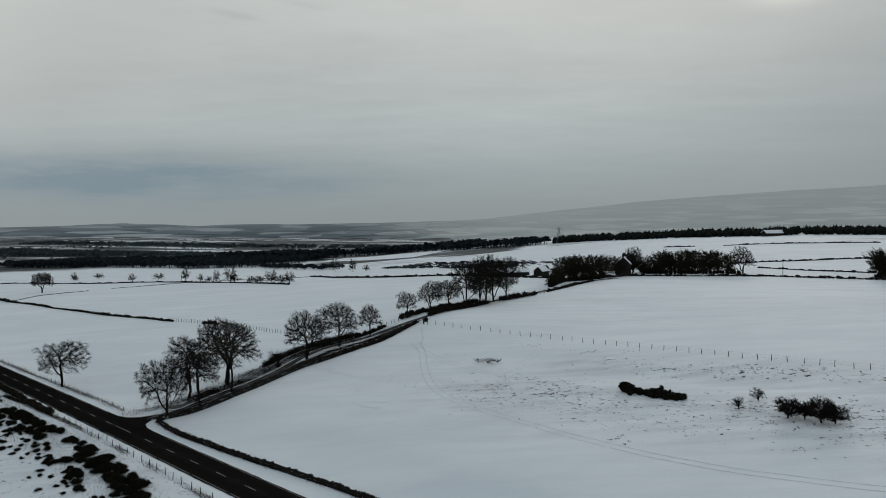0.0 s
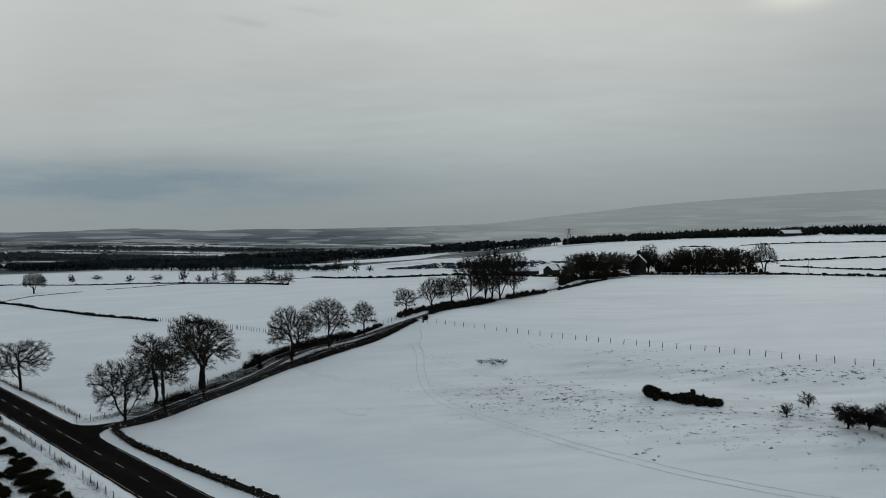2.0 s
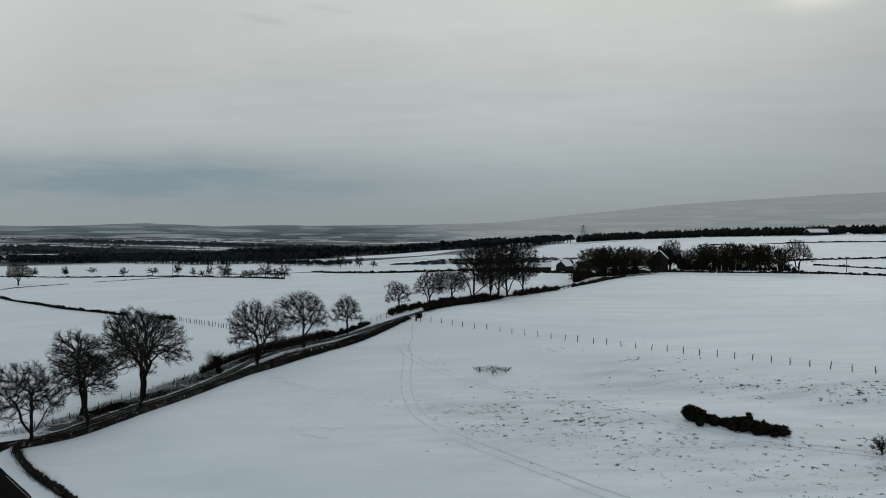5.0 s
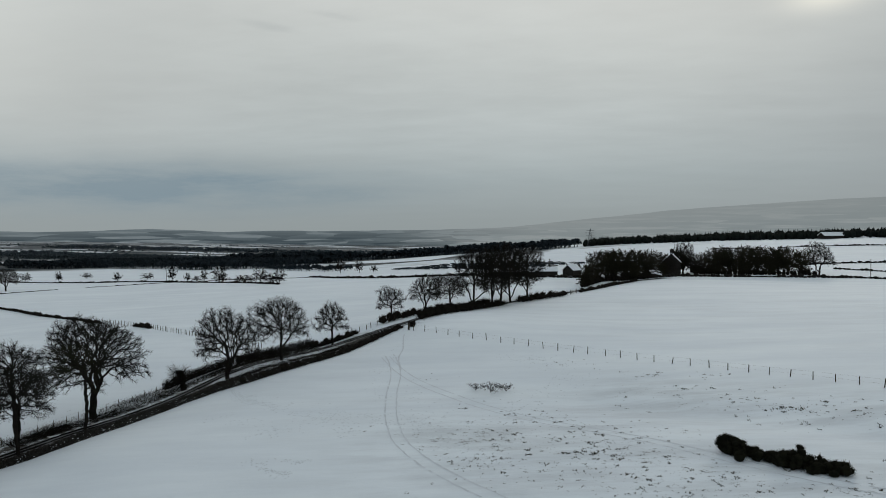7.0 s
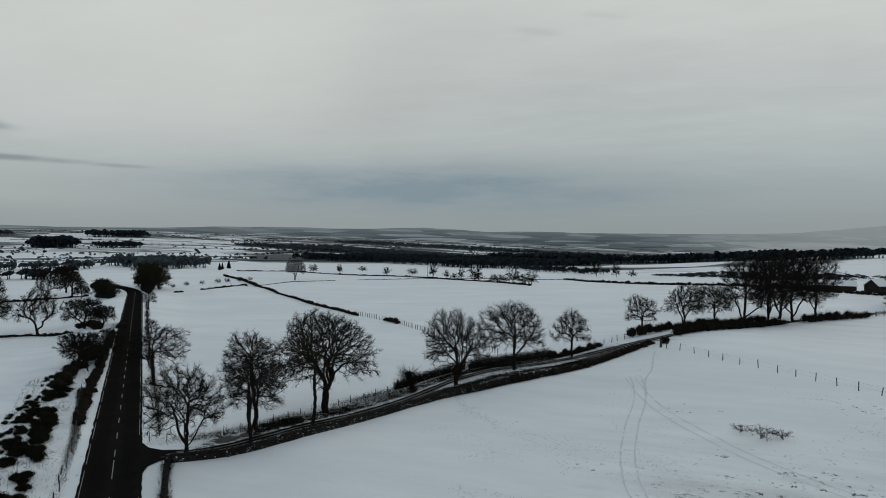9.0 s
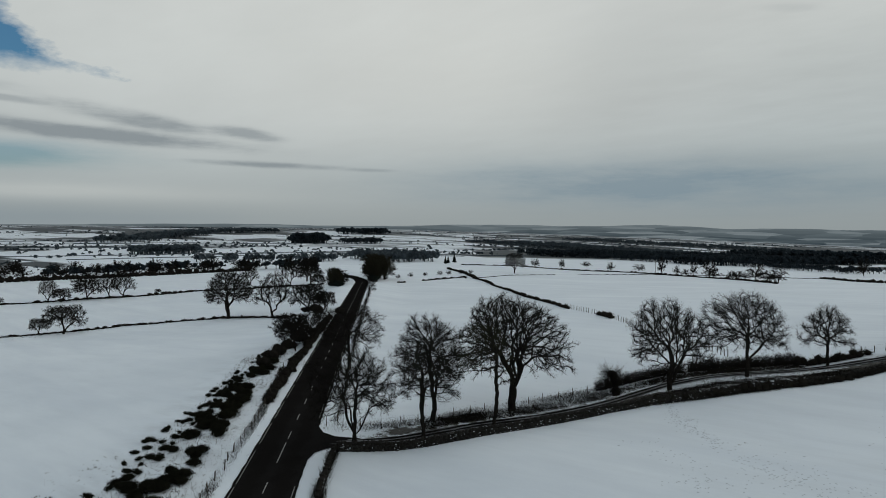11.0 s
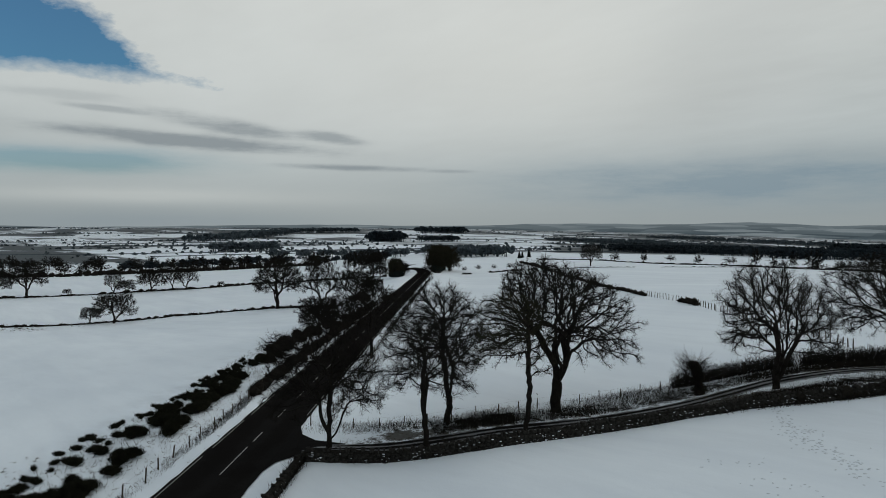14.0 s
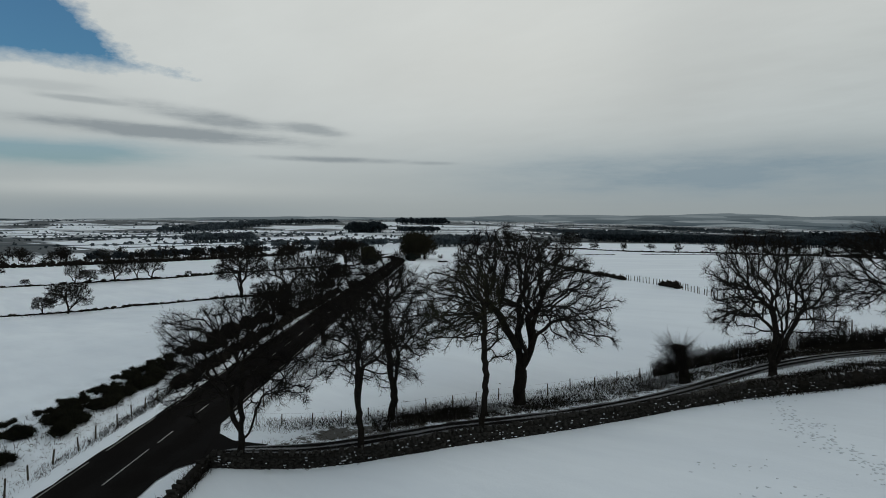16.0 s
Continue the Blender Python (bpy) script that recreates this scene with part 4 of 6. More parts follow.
# ---- the ground: one sheet, laid square to the road, fine near it and coarse towards the horizon ----
LANE = ((-69.3, 127.3), (-66.2, 129.8), (-63.4, 133.0), (-60.9, 136.2), (-58.4, 139.8), (-56.5, 144.4), (-54.6, 150.0), (-52.0, 156.4), (-48.6, 163.0),
        (-44.9, 171.2), (-38.4, 180.5), (-30.6, 190.5), (-21.6, 201), (-14.2, 209), (-7, 223), (2, 240), (12, 257), (26, 275), (45, 303), (62, 328), (80, 347))
STRIP = ((-61.8, 130.4), (-58.8, 134.2), (-55.9, 138.2), (-54.0, 142.8), (-52.3, 148.2), (-50.2, 153.8), (-46.6, 160.2), (-41.6, 167.0), (-35.6, 175.0), (-28.8, 184.5), (-19.8, 198.0))


def line_gap(x, y, path):
    """How far points lie from a line of corners."""
    best = np.full(np.shape(x), 1e9)
    for (ax, ay), (bx, by) in zip(path[:-1], path[1:]):
        dx, dy = bx - ax, by - ay
        k = np.clip(((x - ax) * dx + (y - ay) * dy) / (dx * dx + dy * dy), 0, 1)
        best = np.minimum(best, np.hypot(x - ax - k * dx, y - ay - k * dy))
    return best


def build_ground():
    half = 175
    u = np.linspace(-1, 1, 2 * half + 1)
    reach = 4750.0
    warp = lambda a, span: a * np.sinh(u * math.asinh(span / a))
    s, d = warp(62.0, reach) + 250.0, warp(46.0, reach)
    s, d = np.meshgrid(s, d, indexing="ij")
    x = ROAD_A[0] + ROAD_DIR[0] * s + ROAD_LEFT[0] * d
    y = ROAD_A[1] + ROAD_DIR[1] * s + ROAD_LEFT[1] * d
    z = land(x, y)
    m = len(u)
    i, j = np.meshgrid(np.arange(m - 1), np.arange(m - 1), indexing="ij")
    k = (i * m + j).ravel()
    faces = np.stack([k, k + m, k + m + 1, k + 1], 1)
    me = mesh_of("ground", np.stack([x, y, z], -1).reshape(-1, 3), faces, ground_mat, True)
    # rough pasture, verges and banks where grass shows through
    rough = 1.0 * np.exp(-(line_gap(x, y, ((8, 132), (30, 114), (95, 88), (130, 70))) / 18) ** 2)
    rough += 0.9 * np.exp(-(line_gap(x, y, ((30, 152), (70, 132), (110, 112))) / 11) ** 2)
    rough += 0.22 * np.exp(-(line_gap(x, y, ((-25, 165), (-8, 150), (-2, 120))) / 20) ** 2)
    rough += 0.75 * smooth(160, 205, s) * smooth(9, 13, d) * (1 - smooth(19, 27, d)) * (1 - smooth(300, 345, s))
    rough += 0.8 * smooth(4.6, 6.5, d) * (1 - smooth(12, 15, d)) * (1 - smooth(330, 420, s))
    rough += 1.2 * np.exp(-(line_gap(x, y, ((-292, 96), (-287, 135))) / 9) ** 2)
    rough += 1.5 * np.exp(-(line_gap(x, y, LANE) / 4.6) ** 6)
    rough += 2.4 * np.exp(-(line_gap(x, y, STRIP) / 1.8) ** 4)
    rough += 2.0 * np.exp(-(line_gap(x, y, ((-66, 137.5), (-61.5, 145.5), (-58, 157), (-52, 169), (-40, 186))) / 2.8) ** 4)
    # heath, plough and scrub further off
    r, az = np.hypot(x, y - 100), np.degrees(np.arctan2(-x, y - 100))
    heath_haze = 0.80 * np.exp(-((x + 1000) / 300) ** 4 - ((y - 215) / 120) ** 4)
    heath_haze = np.maximum(heath_haze, 0.40 * smooth(430, 520, r) * (1 - smooth(780, 900, r)) * smooth(-9, -4, az) * (1 - smooth(12, 20, az)))
    heath_haze = np.maximum(heath_haze, 0.56 * smooth(640, 900, r) * smooth(-20, 2, az) * (1 - smooth(38, 56, az)))
    heath_haze = np.maximum(heath_haze, 0.40 * smooth(950, 1300, r) * smooth(26, 40, az) * (1 - smooth(95, 110, az)))
    heath_haze = np.maximum(heath_haze, 0.31 * smooth(420, 600, r) * (1 - smooth(900, 1000, r)) * smooth(-50, -40, az) * (1 - smooth(-9, -5, az)))
    # the outermost fields take the moor colour as painted haze
    heath_haze = np.maximum(heath_haze, 0.55 * smooth(1500, 2500, r) * smooth(26, 40, az))
    thin_hazed = 0.07 * np.exp(-(line_gap(x, y, ((60, 240), (190, 230))) / 60) ** 2)
    # far snow is greyed with distance in place of haze
    thin_hazed = np.maximum(thin_hazed, 0.5 * smooth(900, 1700, r))
    for name, values in (("pasture", rough), ("heath_haze", heath_haze), ("thin", thin_hazed)):
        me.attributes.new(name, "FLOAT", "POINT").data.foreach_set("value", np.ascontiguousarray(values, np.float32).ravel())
    return tagged(new("ground", me), "snow-covered rolling farmland with rough tussocky pasture", "ground", kind="structure")


ground = build_ground()


def ribbon(name, xy, half, lift, mat, label, category, ragged=0.0, seed=1, rows=7):
    """A road surface along a line, with uneven edges."""
    rng = np.random.default_rng(seed)
    xy = np.asarray(xy, float)
    way = unit(np.gradient(xy, axis=0))
    side = np.stack([-way[:, 1], way[:, 0]], 1)
    across = np.linspace(-1, 1, rows)
    grid = xy[:, None] + side[:, None] * (across * half)[None, :, None]
    if ragged:
        for e in (0, rows - 1):
            grid[:, e] += side * (rng.normal(size=(len(xy), 1)) * ragged)
    z = land(grid[..., 0], grid[..., 1]) + lift
    n = len(xy)
    i, j = np.meshgrid(np.arange(n - 1), np.arange(rows - 1), indexing="ij")
    k = (i * rows + j).ravel()
    me = mesh_of(name, np.concatenate([grid, z[..., None]], -1).reshape(-1, 3), np.stack([k, k + rows, k + rows + 1, k + 1], 1), mat, True)
    me.attributes.new("across", "FLOAT", "POINT").data.foreach_set("value", np.ascontiguousarray(np.tile(across, n), np.float32))
    return tagged(new(name, me), label, category, kind="structure")


def road_line():
    """The main road: straight, then a bend to the left behind the trees."""
    pts, heading = [], math.atan2(ROAD_DIR[1], ROAD_DIR[0])
    p = ROAD_A - ROAD_DIR * 60
    for k in range(int(760 / 1.5)):
        pts.append(p.copy())
        s = float(road_coords(*p)[0])
        heading += 0.0055 * 1.5 if 505 < s < 560 else (-0.004 * 1.5 if s > 575 else 0.0)
        p = p + np.array((math.cos(heading), math.sin(heading))) * 1.5
    return np.array(pts)


main_road = ribbon("road", road_line(), ROAD_HALF, 0.06, road_mat, "straight wet black asphalt road cleared of snow", "road", 0.05, 3)
_, lane_xy, _ = along(LANE, 1.2)
lane = ribbon("road_lane", lane_xy, 1.3, 0.09, lane_mat, "narrow slushy farm lane with dark wheel ruts", "lane", 0.16, 4, 9)


def fillet(name):
    """The bell-mouth where the lane meets the road."""
    c = np.array(ROAD_A + ROAD_DIR * 236.2 - ROAD_LEFT * 3.4)
    pts = []
    for along_m, out in ((-7.0, 0), (-4.0, 0.8), (-2.8, 2.2), (-2.2, 5.0), (1.6, 6.2), (3.2, 2.8), (5.2, 1.0), (8.6, 0)):
        q = c + ROAD_DIR * along_m - ROAD_LEFT * out
        pts.append((*q, float(land(*q)) + 0.075))
    me = bpy.data.meshes.new(name)
    me.from_pydata(pts, [], [tuple(range(len(pts)))])
    me.materials.append(road_mat)
    me.update()
    return tagged(new(name, me), "wet asphalt mouth of the farm lane", "road", kind="structure")


mouth = fillet("road_mouth")


def paint(length, wide, at, off, name="marking"):
    """A painted line on the road, a thin slab of its own."""
    q = ROAD_A + ROAD_DIR * at + ROAD_LEFT * off
    v, f = cuboid(length, wide, 0.012)
    ob = part(name, mesh_of(name, v, f, paint_mat), main_road)
    ob.location = (*q, float(land(*q)) + 0.066)
    ob.rotation_euler = (0, 0, math.atan2(ROAD_DIR[1], ROAD_DIR[0]))
    return ob


for k in range(19):
    paint(3.1, 0.14, 221.6 - 9.0 * k, -0.1)
for k in range(32):
    paint(3.1, 0.14, 240.3 + 9.0 * k, -0.1)
paint(7.5, 0.14, 233.2, -0.1)
for k in range(38):
    at = 60 + 12 * k
    paint(11.9, 0.10, at, 3.2, "edge_line")
    if not 226 < at < 250:
        paint(11.9, 0.10, at, -3.2, "edge_line")


def build_backdrop():
    """Hills with painted haze, far behind everything: their skyline by bearing."""
    az = np.linspace(-75, 140, 431)
    sky = np.interp(az, (-75, -45, -32, -22, -14, -8, -2, 4, 12, 22, 27, 34, 45, 55, 63, 75, 95, 140), (225, 222, 214, 186, 142, 94, 50, 30, 20, 22, 36, 26, 18, 10, 8, -2, -8, -10))
    sky = sky + np.array([12 * noise.fractal((a * 0.11, 2.2, 0), 1.0, 2.0, 4) for a in az])
    rows = np.linspace(0, 1, 9)
    r = 4560.0
    a = np.radians(az)
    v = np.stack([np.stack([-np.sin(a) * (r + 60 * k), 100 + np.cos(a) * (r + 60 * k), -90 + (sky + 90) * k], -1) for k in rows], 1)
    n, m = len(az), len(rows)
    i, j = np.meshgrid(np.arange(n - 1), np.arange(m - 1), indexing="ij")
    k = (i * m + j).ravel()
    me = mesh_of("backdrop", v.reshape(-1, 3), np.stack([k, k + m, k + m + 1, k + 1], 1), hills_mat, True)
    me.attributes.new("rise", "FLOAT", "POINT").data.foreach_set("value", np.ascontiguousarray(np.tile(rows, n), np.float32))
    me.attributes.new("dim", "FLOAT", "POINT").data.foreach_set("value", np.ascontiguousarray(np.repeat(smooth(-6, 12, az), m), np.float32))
    return tagged(new("backdrop", me), "self-lit snowy hills with painted winter haze on the horizon", "hills", kind="structure")


backdrop = build_backdrop()

# ---- the trees along the lane and at the junction ----
big = tree("tree", -59.2, 152.9, "broad old bare oak with a twin-stemmed trunk beside the lane", seed=11, height=16.9, spread=7.9, bole=3.9, count=4000, step=0.46, girth=0.56,
           blobs=16, flat=0.55, per=5, fork=3, forks=5, twig=0.6, twig_r=0.012, leader=0.42, open_out=0.42, swirl=1.15, boughs=((4.1, 4.7, 7.3, 2.1, 150), (-5.0, -4.6, 7.6, 2.2, 110)), wood=bark)
corner_tree = tree("tree", -63.7, 127.2, "bare round-headed tree at the end of the stone wall", seed=24, height=12.3, spread=5.8, bole=1.9, count=1700, step=0.42, girth=0.28,
                   blobs=11, flat=0.5, per=5, fork=3, leader=0.55, forks=4, open_out=0.45, swirl=1.0, twig=0.62, twig_r=0.012, lean=(-0.03, 0.02))
front_tree = tree("tree", -59.5, 135.4, "slim bare tree between the wall and the lane", seed=31, height=12.6, spread=4.5, bole=3.2, count=1400, step=0.40, girth=0.25,
                  blobs=9, flat=0.4, per=5, fork=3, leader=0.62, forks=2, open_out=0.28, swirl=1.0, twig=0.62, twig_r=0.012)
back_tree = tree("tree", -64.7, 142.0, "tall bare tree on the far side of the lane", seed=37, height=14.8, spread=4.9, bole=3.0, count=1800, step=0.42, girth=0.32,
                 blobs=10, flat=0.4, per=5, fork=3, leader=0.6, forks=3, open_out=0.26, swirl=1.1, twig=0.62, twig_r=0.012)
leaning = tree("tree", -55.3, 144.2, "slender ivy-greened bare tree with upswept branches", seed=43, height=14.5, spread=3.9, bole=4.0, count=1250, step=0.44, girth=0.24,
               blobs=9, flat=0.2, per=4, fork=3, leader=0.6, forks=1, swirl=0.9, twig=0.65, twig_r=0.012, lean=(-0.10, -0.02), tips=ivy_bark)
lone = tree("tree", -104.8, 159.1, "bare round-headed roadside tree by the field hedge", seed=53, height=12.6, spread=6.2, bole=2.0, count=1600, step=0.48, girth=0.31,
            blobs=12, flat=0.6, per=5, fork=3, leader=0.5, forks=2, open_out=0.4, swirl=1.0, twig=0.65, twig_r=0.012)
fork_tree = tree("tree", -43.0, 169.0, "open bare tree forking low into twisting stems", seed=61, height=13.2, spread=6.3, bole=1.6, count=1900, step=0.48, girth=0.38,
                 blobs=9, flat=0.3, per=5, fork=3, twig=0.7, twig_r=0.012, forks=4, leader=0.3, open_out=0.5, swirl=1.2)
ash = tree("tree", -36.0, 179.4, "bare ash with upright spreading branches beside the lane", seed=71, height=12.6, spread=6.5, bole=1.8, count=2100, step=0.46, girth=0.31,
           blobs=11, flat=0.5, per=5, fork=3, leader=0.5, forks=3, open_out=0.4, swirl=1.0, twig=0.7, twig_r=0.012)
small_ash = tree("tree", -29.1, 193.7, "small bare fan-shaped tree beside the lane", seed=73, height=9.6, spread=3.9, bole=1.6, count=800, step=0.42, girth=0.22,
                 blobs=8, flat=0.4, per=5, fork=2, leader=0.34, twig=0.75)
again(small_ash, -19.6, 217.5, 0.92, 1.3)
again(small_ash, -213, 253.5, 0.85, 0.4)
again(small_ash, -160, 207.5, 0.5, 2.4)
again(fork_tree, -12.8, 238.0, 0.80, 2.2)
again(ash, -6.0, 239.5, 0.82, 0.7)

# the tall dark group further up the lane
dense = tree("tree", 0.5, 241.5, "tall dense bare tree in a dark group up the lane", group="trees up the lane", seed=81, height=16.6, spread=6.0, bole=1.8, count=1500, step=0.6, girth=0.36,
             blobs=14, flat=0.5, per=5, fork=3, twig=0.95, twig_r=0.020, leader=0.5, forks=3, open_out=0.4, sides=5)
for x, y, size, turn in ((6.0, 246, 1.0, 1.1), (11.5, 256, 1.02, 2.4), (17, 267, 1.0, 4.0), (8.5, 262, 1.08, 5.2)):
    again(dense, x, y, size, turn)

# trees round the farm
farm_tree = tree("tree", 49, 331, "dense dark shelter tree by the farm", group="trees round the farm", fan=True, seed=85, height=14.5, spread=6.6, bole=0.9, limbs=80, subs=6, girth=0.36, twig_r=0.115, low=-0.4, fine=1, tips=ivy_bark)
for x, y, size, turn in ((40, 304, 0.5, 0.5), (44, 320, 0.62, 0.9), (54, 336, 1.0, 2.0), (60, 337, 1.03, 3.0), (66, 343, 1.0, 4.0), (72, 349, 0.98, 5.0), (57, 345, 1.0, 0.3), (64, 335, 0.6, 1.3),
                         (76, 356, 0.85, 2.2), (98, 386, 0.9, 2.5), (103, 371, 0.8, 1.5), (109, 371, 0.95, 2.7), (115, 370, 0.98, 3.9), (121, 370, 1.0, 5.1), (127, 369, 1.02, 0.2), (133, 368, 1.0, 1.9),
                         (139, 366, 1.0, 3.3), (145, 366, 0.9, 4.4), (113, 378, 1.0, 0.9), (126, 377, 1.05, 2.1), (138, 375, 1.0, 5.6), (118, 366, 0.6, 2.2), (130, 364, 0.55, 3.0), (107, 367, 0.55, 0.4),
                         (83, 361, 0.5, 0.4), (86, 379, 0.8, 2.4), (94, 379, 0.85, 0.8), (99, 367, 0.5, 4.6), (36, 389, 0.36, 0.4), (48, 388, 0.42, 1.4), (25, 394, 0.34, 2.4), (52, 381, 0.36, 0.9), (205, 330, 1.1, 1.7), (210, 336, 1.15, 2.7), (213, 326, 1.1, 3.7), (218, 331, 1.1, 0.7)):
    again(farm_tree, x, y, size, turn)
for k, path in enumerate((((40, 306), (49, 331), (60, 334), (72, 345)), ((100, 371), (116, 368), (134, 366), (150, 364)), ((203, 330), (216, 325)))):
    hedge("undergrowth", path, 3.6, 3.6, "dense dark undergrowth below the farm trees", hedge_mat, 185 + k, "undergrowth", prickles=70, length=1.1, radius=0.05, step=0.9)

# ---- field trees further off ----
field_tree = tree("tree", -248, 211, "large bare field tree in a hedge line", group="field trees", seed=91, height=19.0, spread=9.6, bole=3.6, count=2600, step=0.72, girth=0.66,
                  blobs=16, flat=0.6, per=5, fork=3, forks=4, leader=0.5, open_out=0.35, twig=1.0, twig_r=0.030, sides=5)
wide_tree = tree("tree", -294, 165, "low spreading bare field tree in a hedge line", group="field trees", seed=97, height=12.0, spread=7.4, bole=1.6, count=1500, step=0.62, girth=0.42,
                 blobs=13, flat=0.7, per=5, fork=3, forks=2, twig=0.9, twig_r=0.036, sides=5)
open_tree = tree("tree", -226, 217, "open-branched bare field tree in a hedge line", group="field trees", seed=101, height=16.5, spread=7.0, bole=2.2, count=1500, step=0.70, girth=0.46,
                 blobs=9, flat=0.4, per=4, fork=2, forks=3, twig=1.0, twig_r=0.034, sides=5)
again(open_tree, 84, 361, 0.55, 1.0)
again(open_tree, 97, 364, 0.58, 2.0)
again(open_tree, 152, 365, 0.9, 1.0)
again(open_tree, 95, 375, 0.9, 3.0)
for src, x, y, size in ((wide_tree, -300, 158, 0.55), (wide_tree, -195, 212, 0.86), (wide_tree, -190, 215, 0.55), (wide_tree, -139, 168, 0.62),
                        (field_tree, -431, 142, 0.74), (field_tree, -429, 155, 1.02), (wide_tree, -440, 128, 0.9), (open_tree, -414, 194, 0.80), (wide_tree, -406, 198, 0.66),
                        (wide_tree, -409, 212, 1.05), (open_tree, -403, 222, 0.84), (open_tree, -399, 228, 0.95), (wide_tree, -424, 173, 0.30), (wide_tree, -399, 248, 0.25),
                        (open_tree, -348, 305, 0.9), (field_tree, -333, 309, 0.72), (open_tree, -380, 297, 0.8), (field_tree, -361, 326, 0.8), (wide_tree, -320, 305, 0.6),
                        (wide_tree, -275, 287, 0.55), (field_tree, -278, 430, 0.70), (wide_tree, -135, 166, 0.5)):
    again(src, x, y, size, x * 0.37)
far_tree = tree("tree", -345, 542, "distant bare hedgerow tree on the skyline field", group="far hedgerow trees", fan=True, seed=103, height=8.5, spread=4.9, bole=0.9, limbs=36, subs=6, girth=0.26, twig_r=0.10, low=-0.4, fine=1)
for x, y, size in ((-331, 556, 0.6), (-337, 566, 0.55), (-322, 590, 0.6), (-268, 533, 0.7), (-256, 545, 0.6), (-214, 502, 0.75), (-197, 486, 0.5), (-186, 480, 0.65), (-181, 478, 0.6),
                   (-171, 473, 0.7), (-166, 470, 0.6), (-146, 450, 0.6), (-140, 446, 0.55), (-136, 440, 0.6), (-128, 432, 0.6), (-119, 424, 0.55), (-112, 416, 0.6),
                   (-105, 560, 0.75), (-88, 540, 0.8), (-80, 536, 0.75)):
    again(far_tree, x + 3.5 * math.sin(x * 5.1), y + 2.5 * math.sin(y * 3.3), size * (1.5 + 0.5 * math.sin(x * 2.3)), y * 0.61, tall=size * (1.5 + 0.55 * math.sin(x * 1.9)))
for k in range(44):
    a = k / 43
    again(far_tree, -735 + 240 * a + 14 * math.sin(k * 2.1), 165 + 262 * a + 16 * math.sin(k * 1.3), 1.4 * (1 + 0.22 * math.sin(k * 3.7)), k * 1.1)
for k in range(16):
    a = k / 15
    again(far_tree, -620 + 55 * a + 8 * math.sin(k * 2.7), 140 + 190 * a, 1.3 + 0.3 * math.sin(k * 2.9), k * 0.7)
for x, y, size in ((-292, 331, 0.28), (-305, 352, 0.3), (-312, 369, 0.34), (-310, 380, 0.3), (-306, 389, 0.36), (-305, 396, 0.34), (-303, 405, 0.3), (-301, 413, 0.3)):
    again(far_tree, x, y, size * 1.4, x * 0.7, tall=size * 1.2)

# dark evergreens where the road bends
fir_rng = np.random.default_rng(5)


def fir(kind_name, x, y, tall, wide, label, group, seed):
    """A dense conifer: whorls of drooping boughs round a straight stem."""
    rng = np.random.default_rng(seed)
    top = thing(kind_name, on(x, y, -0.2), label, "tree", group)
    part("trunk", mesh_of("trunk", *tubes(np.array([[0, 0, 0.0]]), np.array([[0, 0, tall * 0.95]]), np.array([tall * 0.018]), np.array([0.03]), 6), bark), top)
    k = 620
    h = rng.uniform(0.08, 1.0, k) ** 0.9
    ang = rng.uniform(0, 6.28, k)
    ln = wide * (1.04 - h) * rng.uniform(0.6, 1.1, k) + 0.25
    d = np.c_[np.cos(ang), np.sin(ang), rng.uniform(-0.25, 0.25, k)]
    p = np.c_[np.zeros((k, 2)), h * tall]
    bits = [spikes(p, d, ln, 0.16 * ln + 0.06)]
    q = p + unit(d) * (ln * rng.uniform(0.3, 0.8, k))[:, None]
    bits.append(spikes(q, d + rng.normal(size=d.shape) * 0.7, ln * 0.4, 0.1 * ln + 0.05))
    part("crown", mesh_of("crown", *joined(*bits), needles), top, "dark evergreen boughs")
    return top


for x, y, size in ((-283, 314, 0.75), (-288, 318, 0.95), (-293, 323, 1.05), (-298, 327, 1.1), (-303, 332, 1.1), (-309, 338, 1.05), (-301, 338, 1.1), (-293, 331, 1.0), (-316, 344, 1.1),
                   (-272, 284, 0.5), (-277, 286, 0.65), (-283, 290, 0.72), (-289, 293, 0.75), (-295, 297, 0.7), (-301, 302, 0.7)):
    ever = again(farm_tree, x, y, size, x * 1.7)
    tagged(ever, "dark dense evergreen tree beside the road bend", "tree", "evergreens at the bend")
hedge("hedge", ((-280, 312), (-290, 321), (-304, 334)), 5.0, 5.5, "dense dark evergreen undergrowth at the road bend", needles, 86, "undergrowth", prickles=90, length=1.3, radius=0.09, step=1.4)
hedge("hedge", ((-271, 283), (-282, 289), (-296, 297)), 4.5, 4.0, "dense dark evergreen undergrowth at the road bend", needles, 87, "undergrowth", prickles=90, length=1.2, radius=0.09, step=1.4)
small_fir = fir("conifer", -461, 567, 8.5, 2.4, "small dark conifer by the far field", "field conifers", 7)
again(small_fir, -447, 540, 0.85, 1.0)
again(small_fir, -455, 552, 0.8, 2.0)

# ---- the pollard, hedges and scrub along the lane ----
pollard = thing("pollard_tree", on(-50.0, 166.2, -0.1), "thick ivy-clad pollard stump sprouting thin upright shoots", "tree")
rng = np.random.default_rng(3)
stem_p = np.array([(0, 0, 0), (-0.1, -0.1, 0.9), (-0.25, -0.2, 1.8), (-0.4, -0.3, 2.7), (-0.6, -0.5, 3.5)], float)
tv, tf = tubes(stem_p[:-1], stem_p[1:], np.array((0.6, 0.45, 0.42, 0.45)), np.array((0.45, 0.42, 0.45, 0.55)), 14)
part("trunk", mesh_of("trunk", tv + rng.normal(size=tv.shape) * 0.05, tf, bark, True), pollard)
cv, cf = lump(rng, np.array((0.6, 0.55, 0.35)), 2, 0.16)
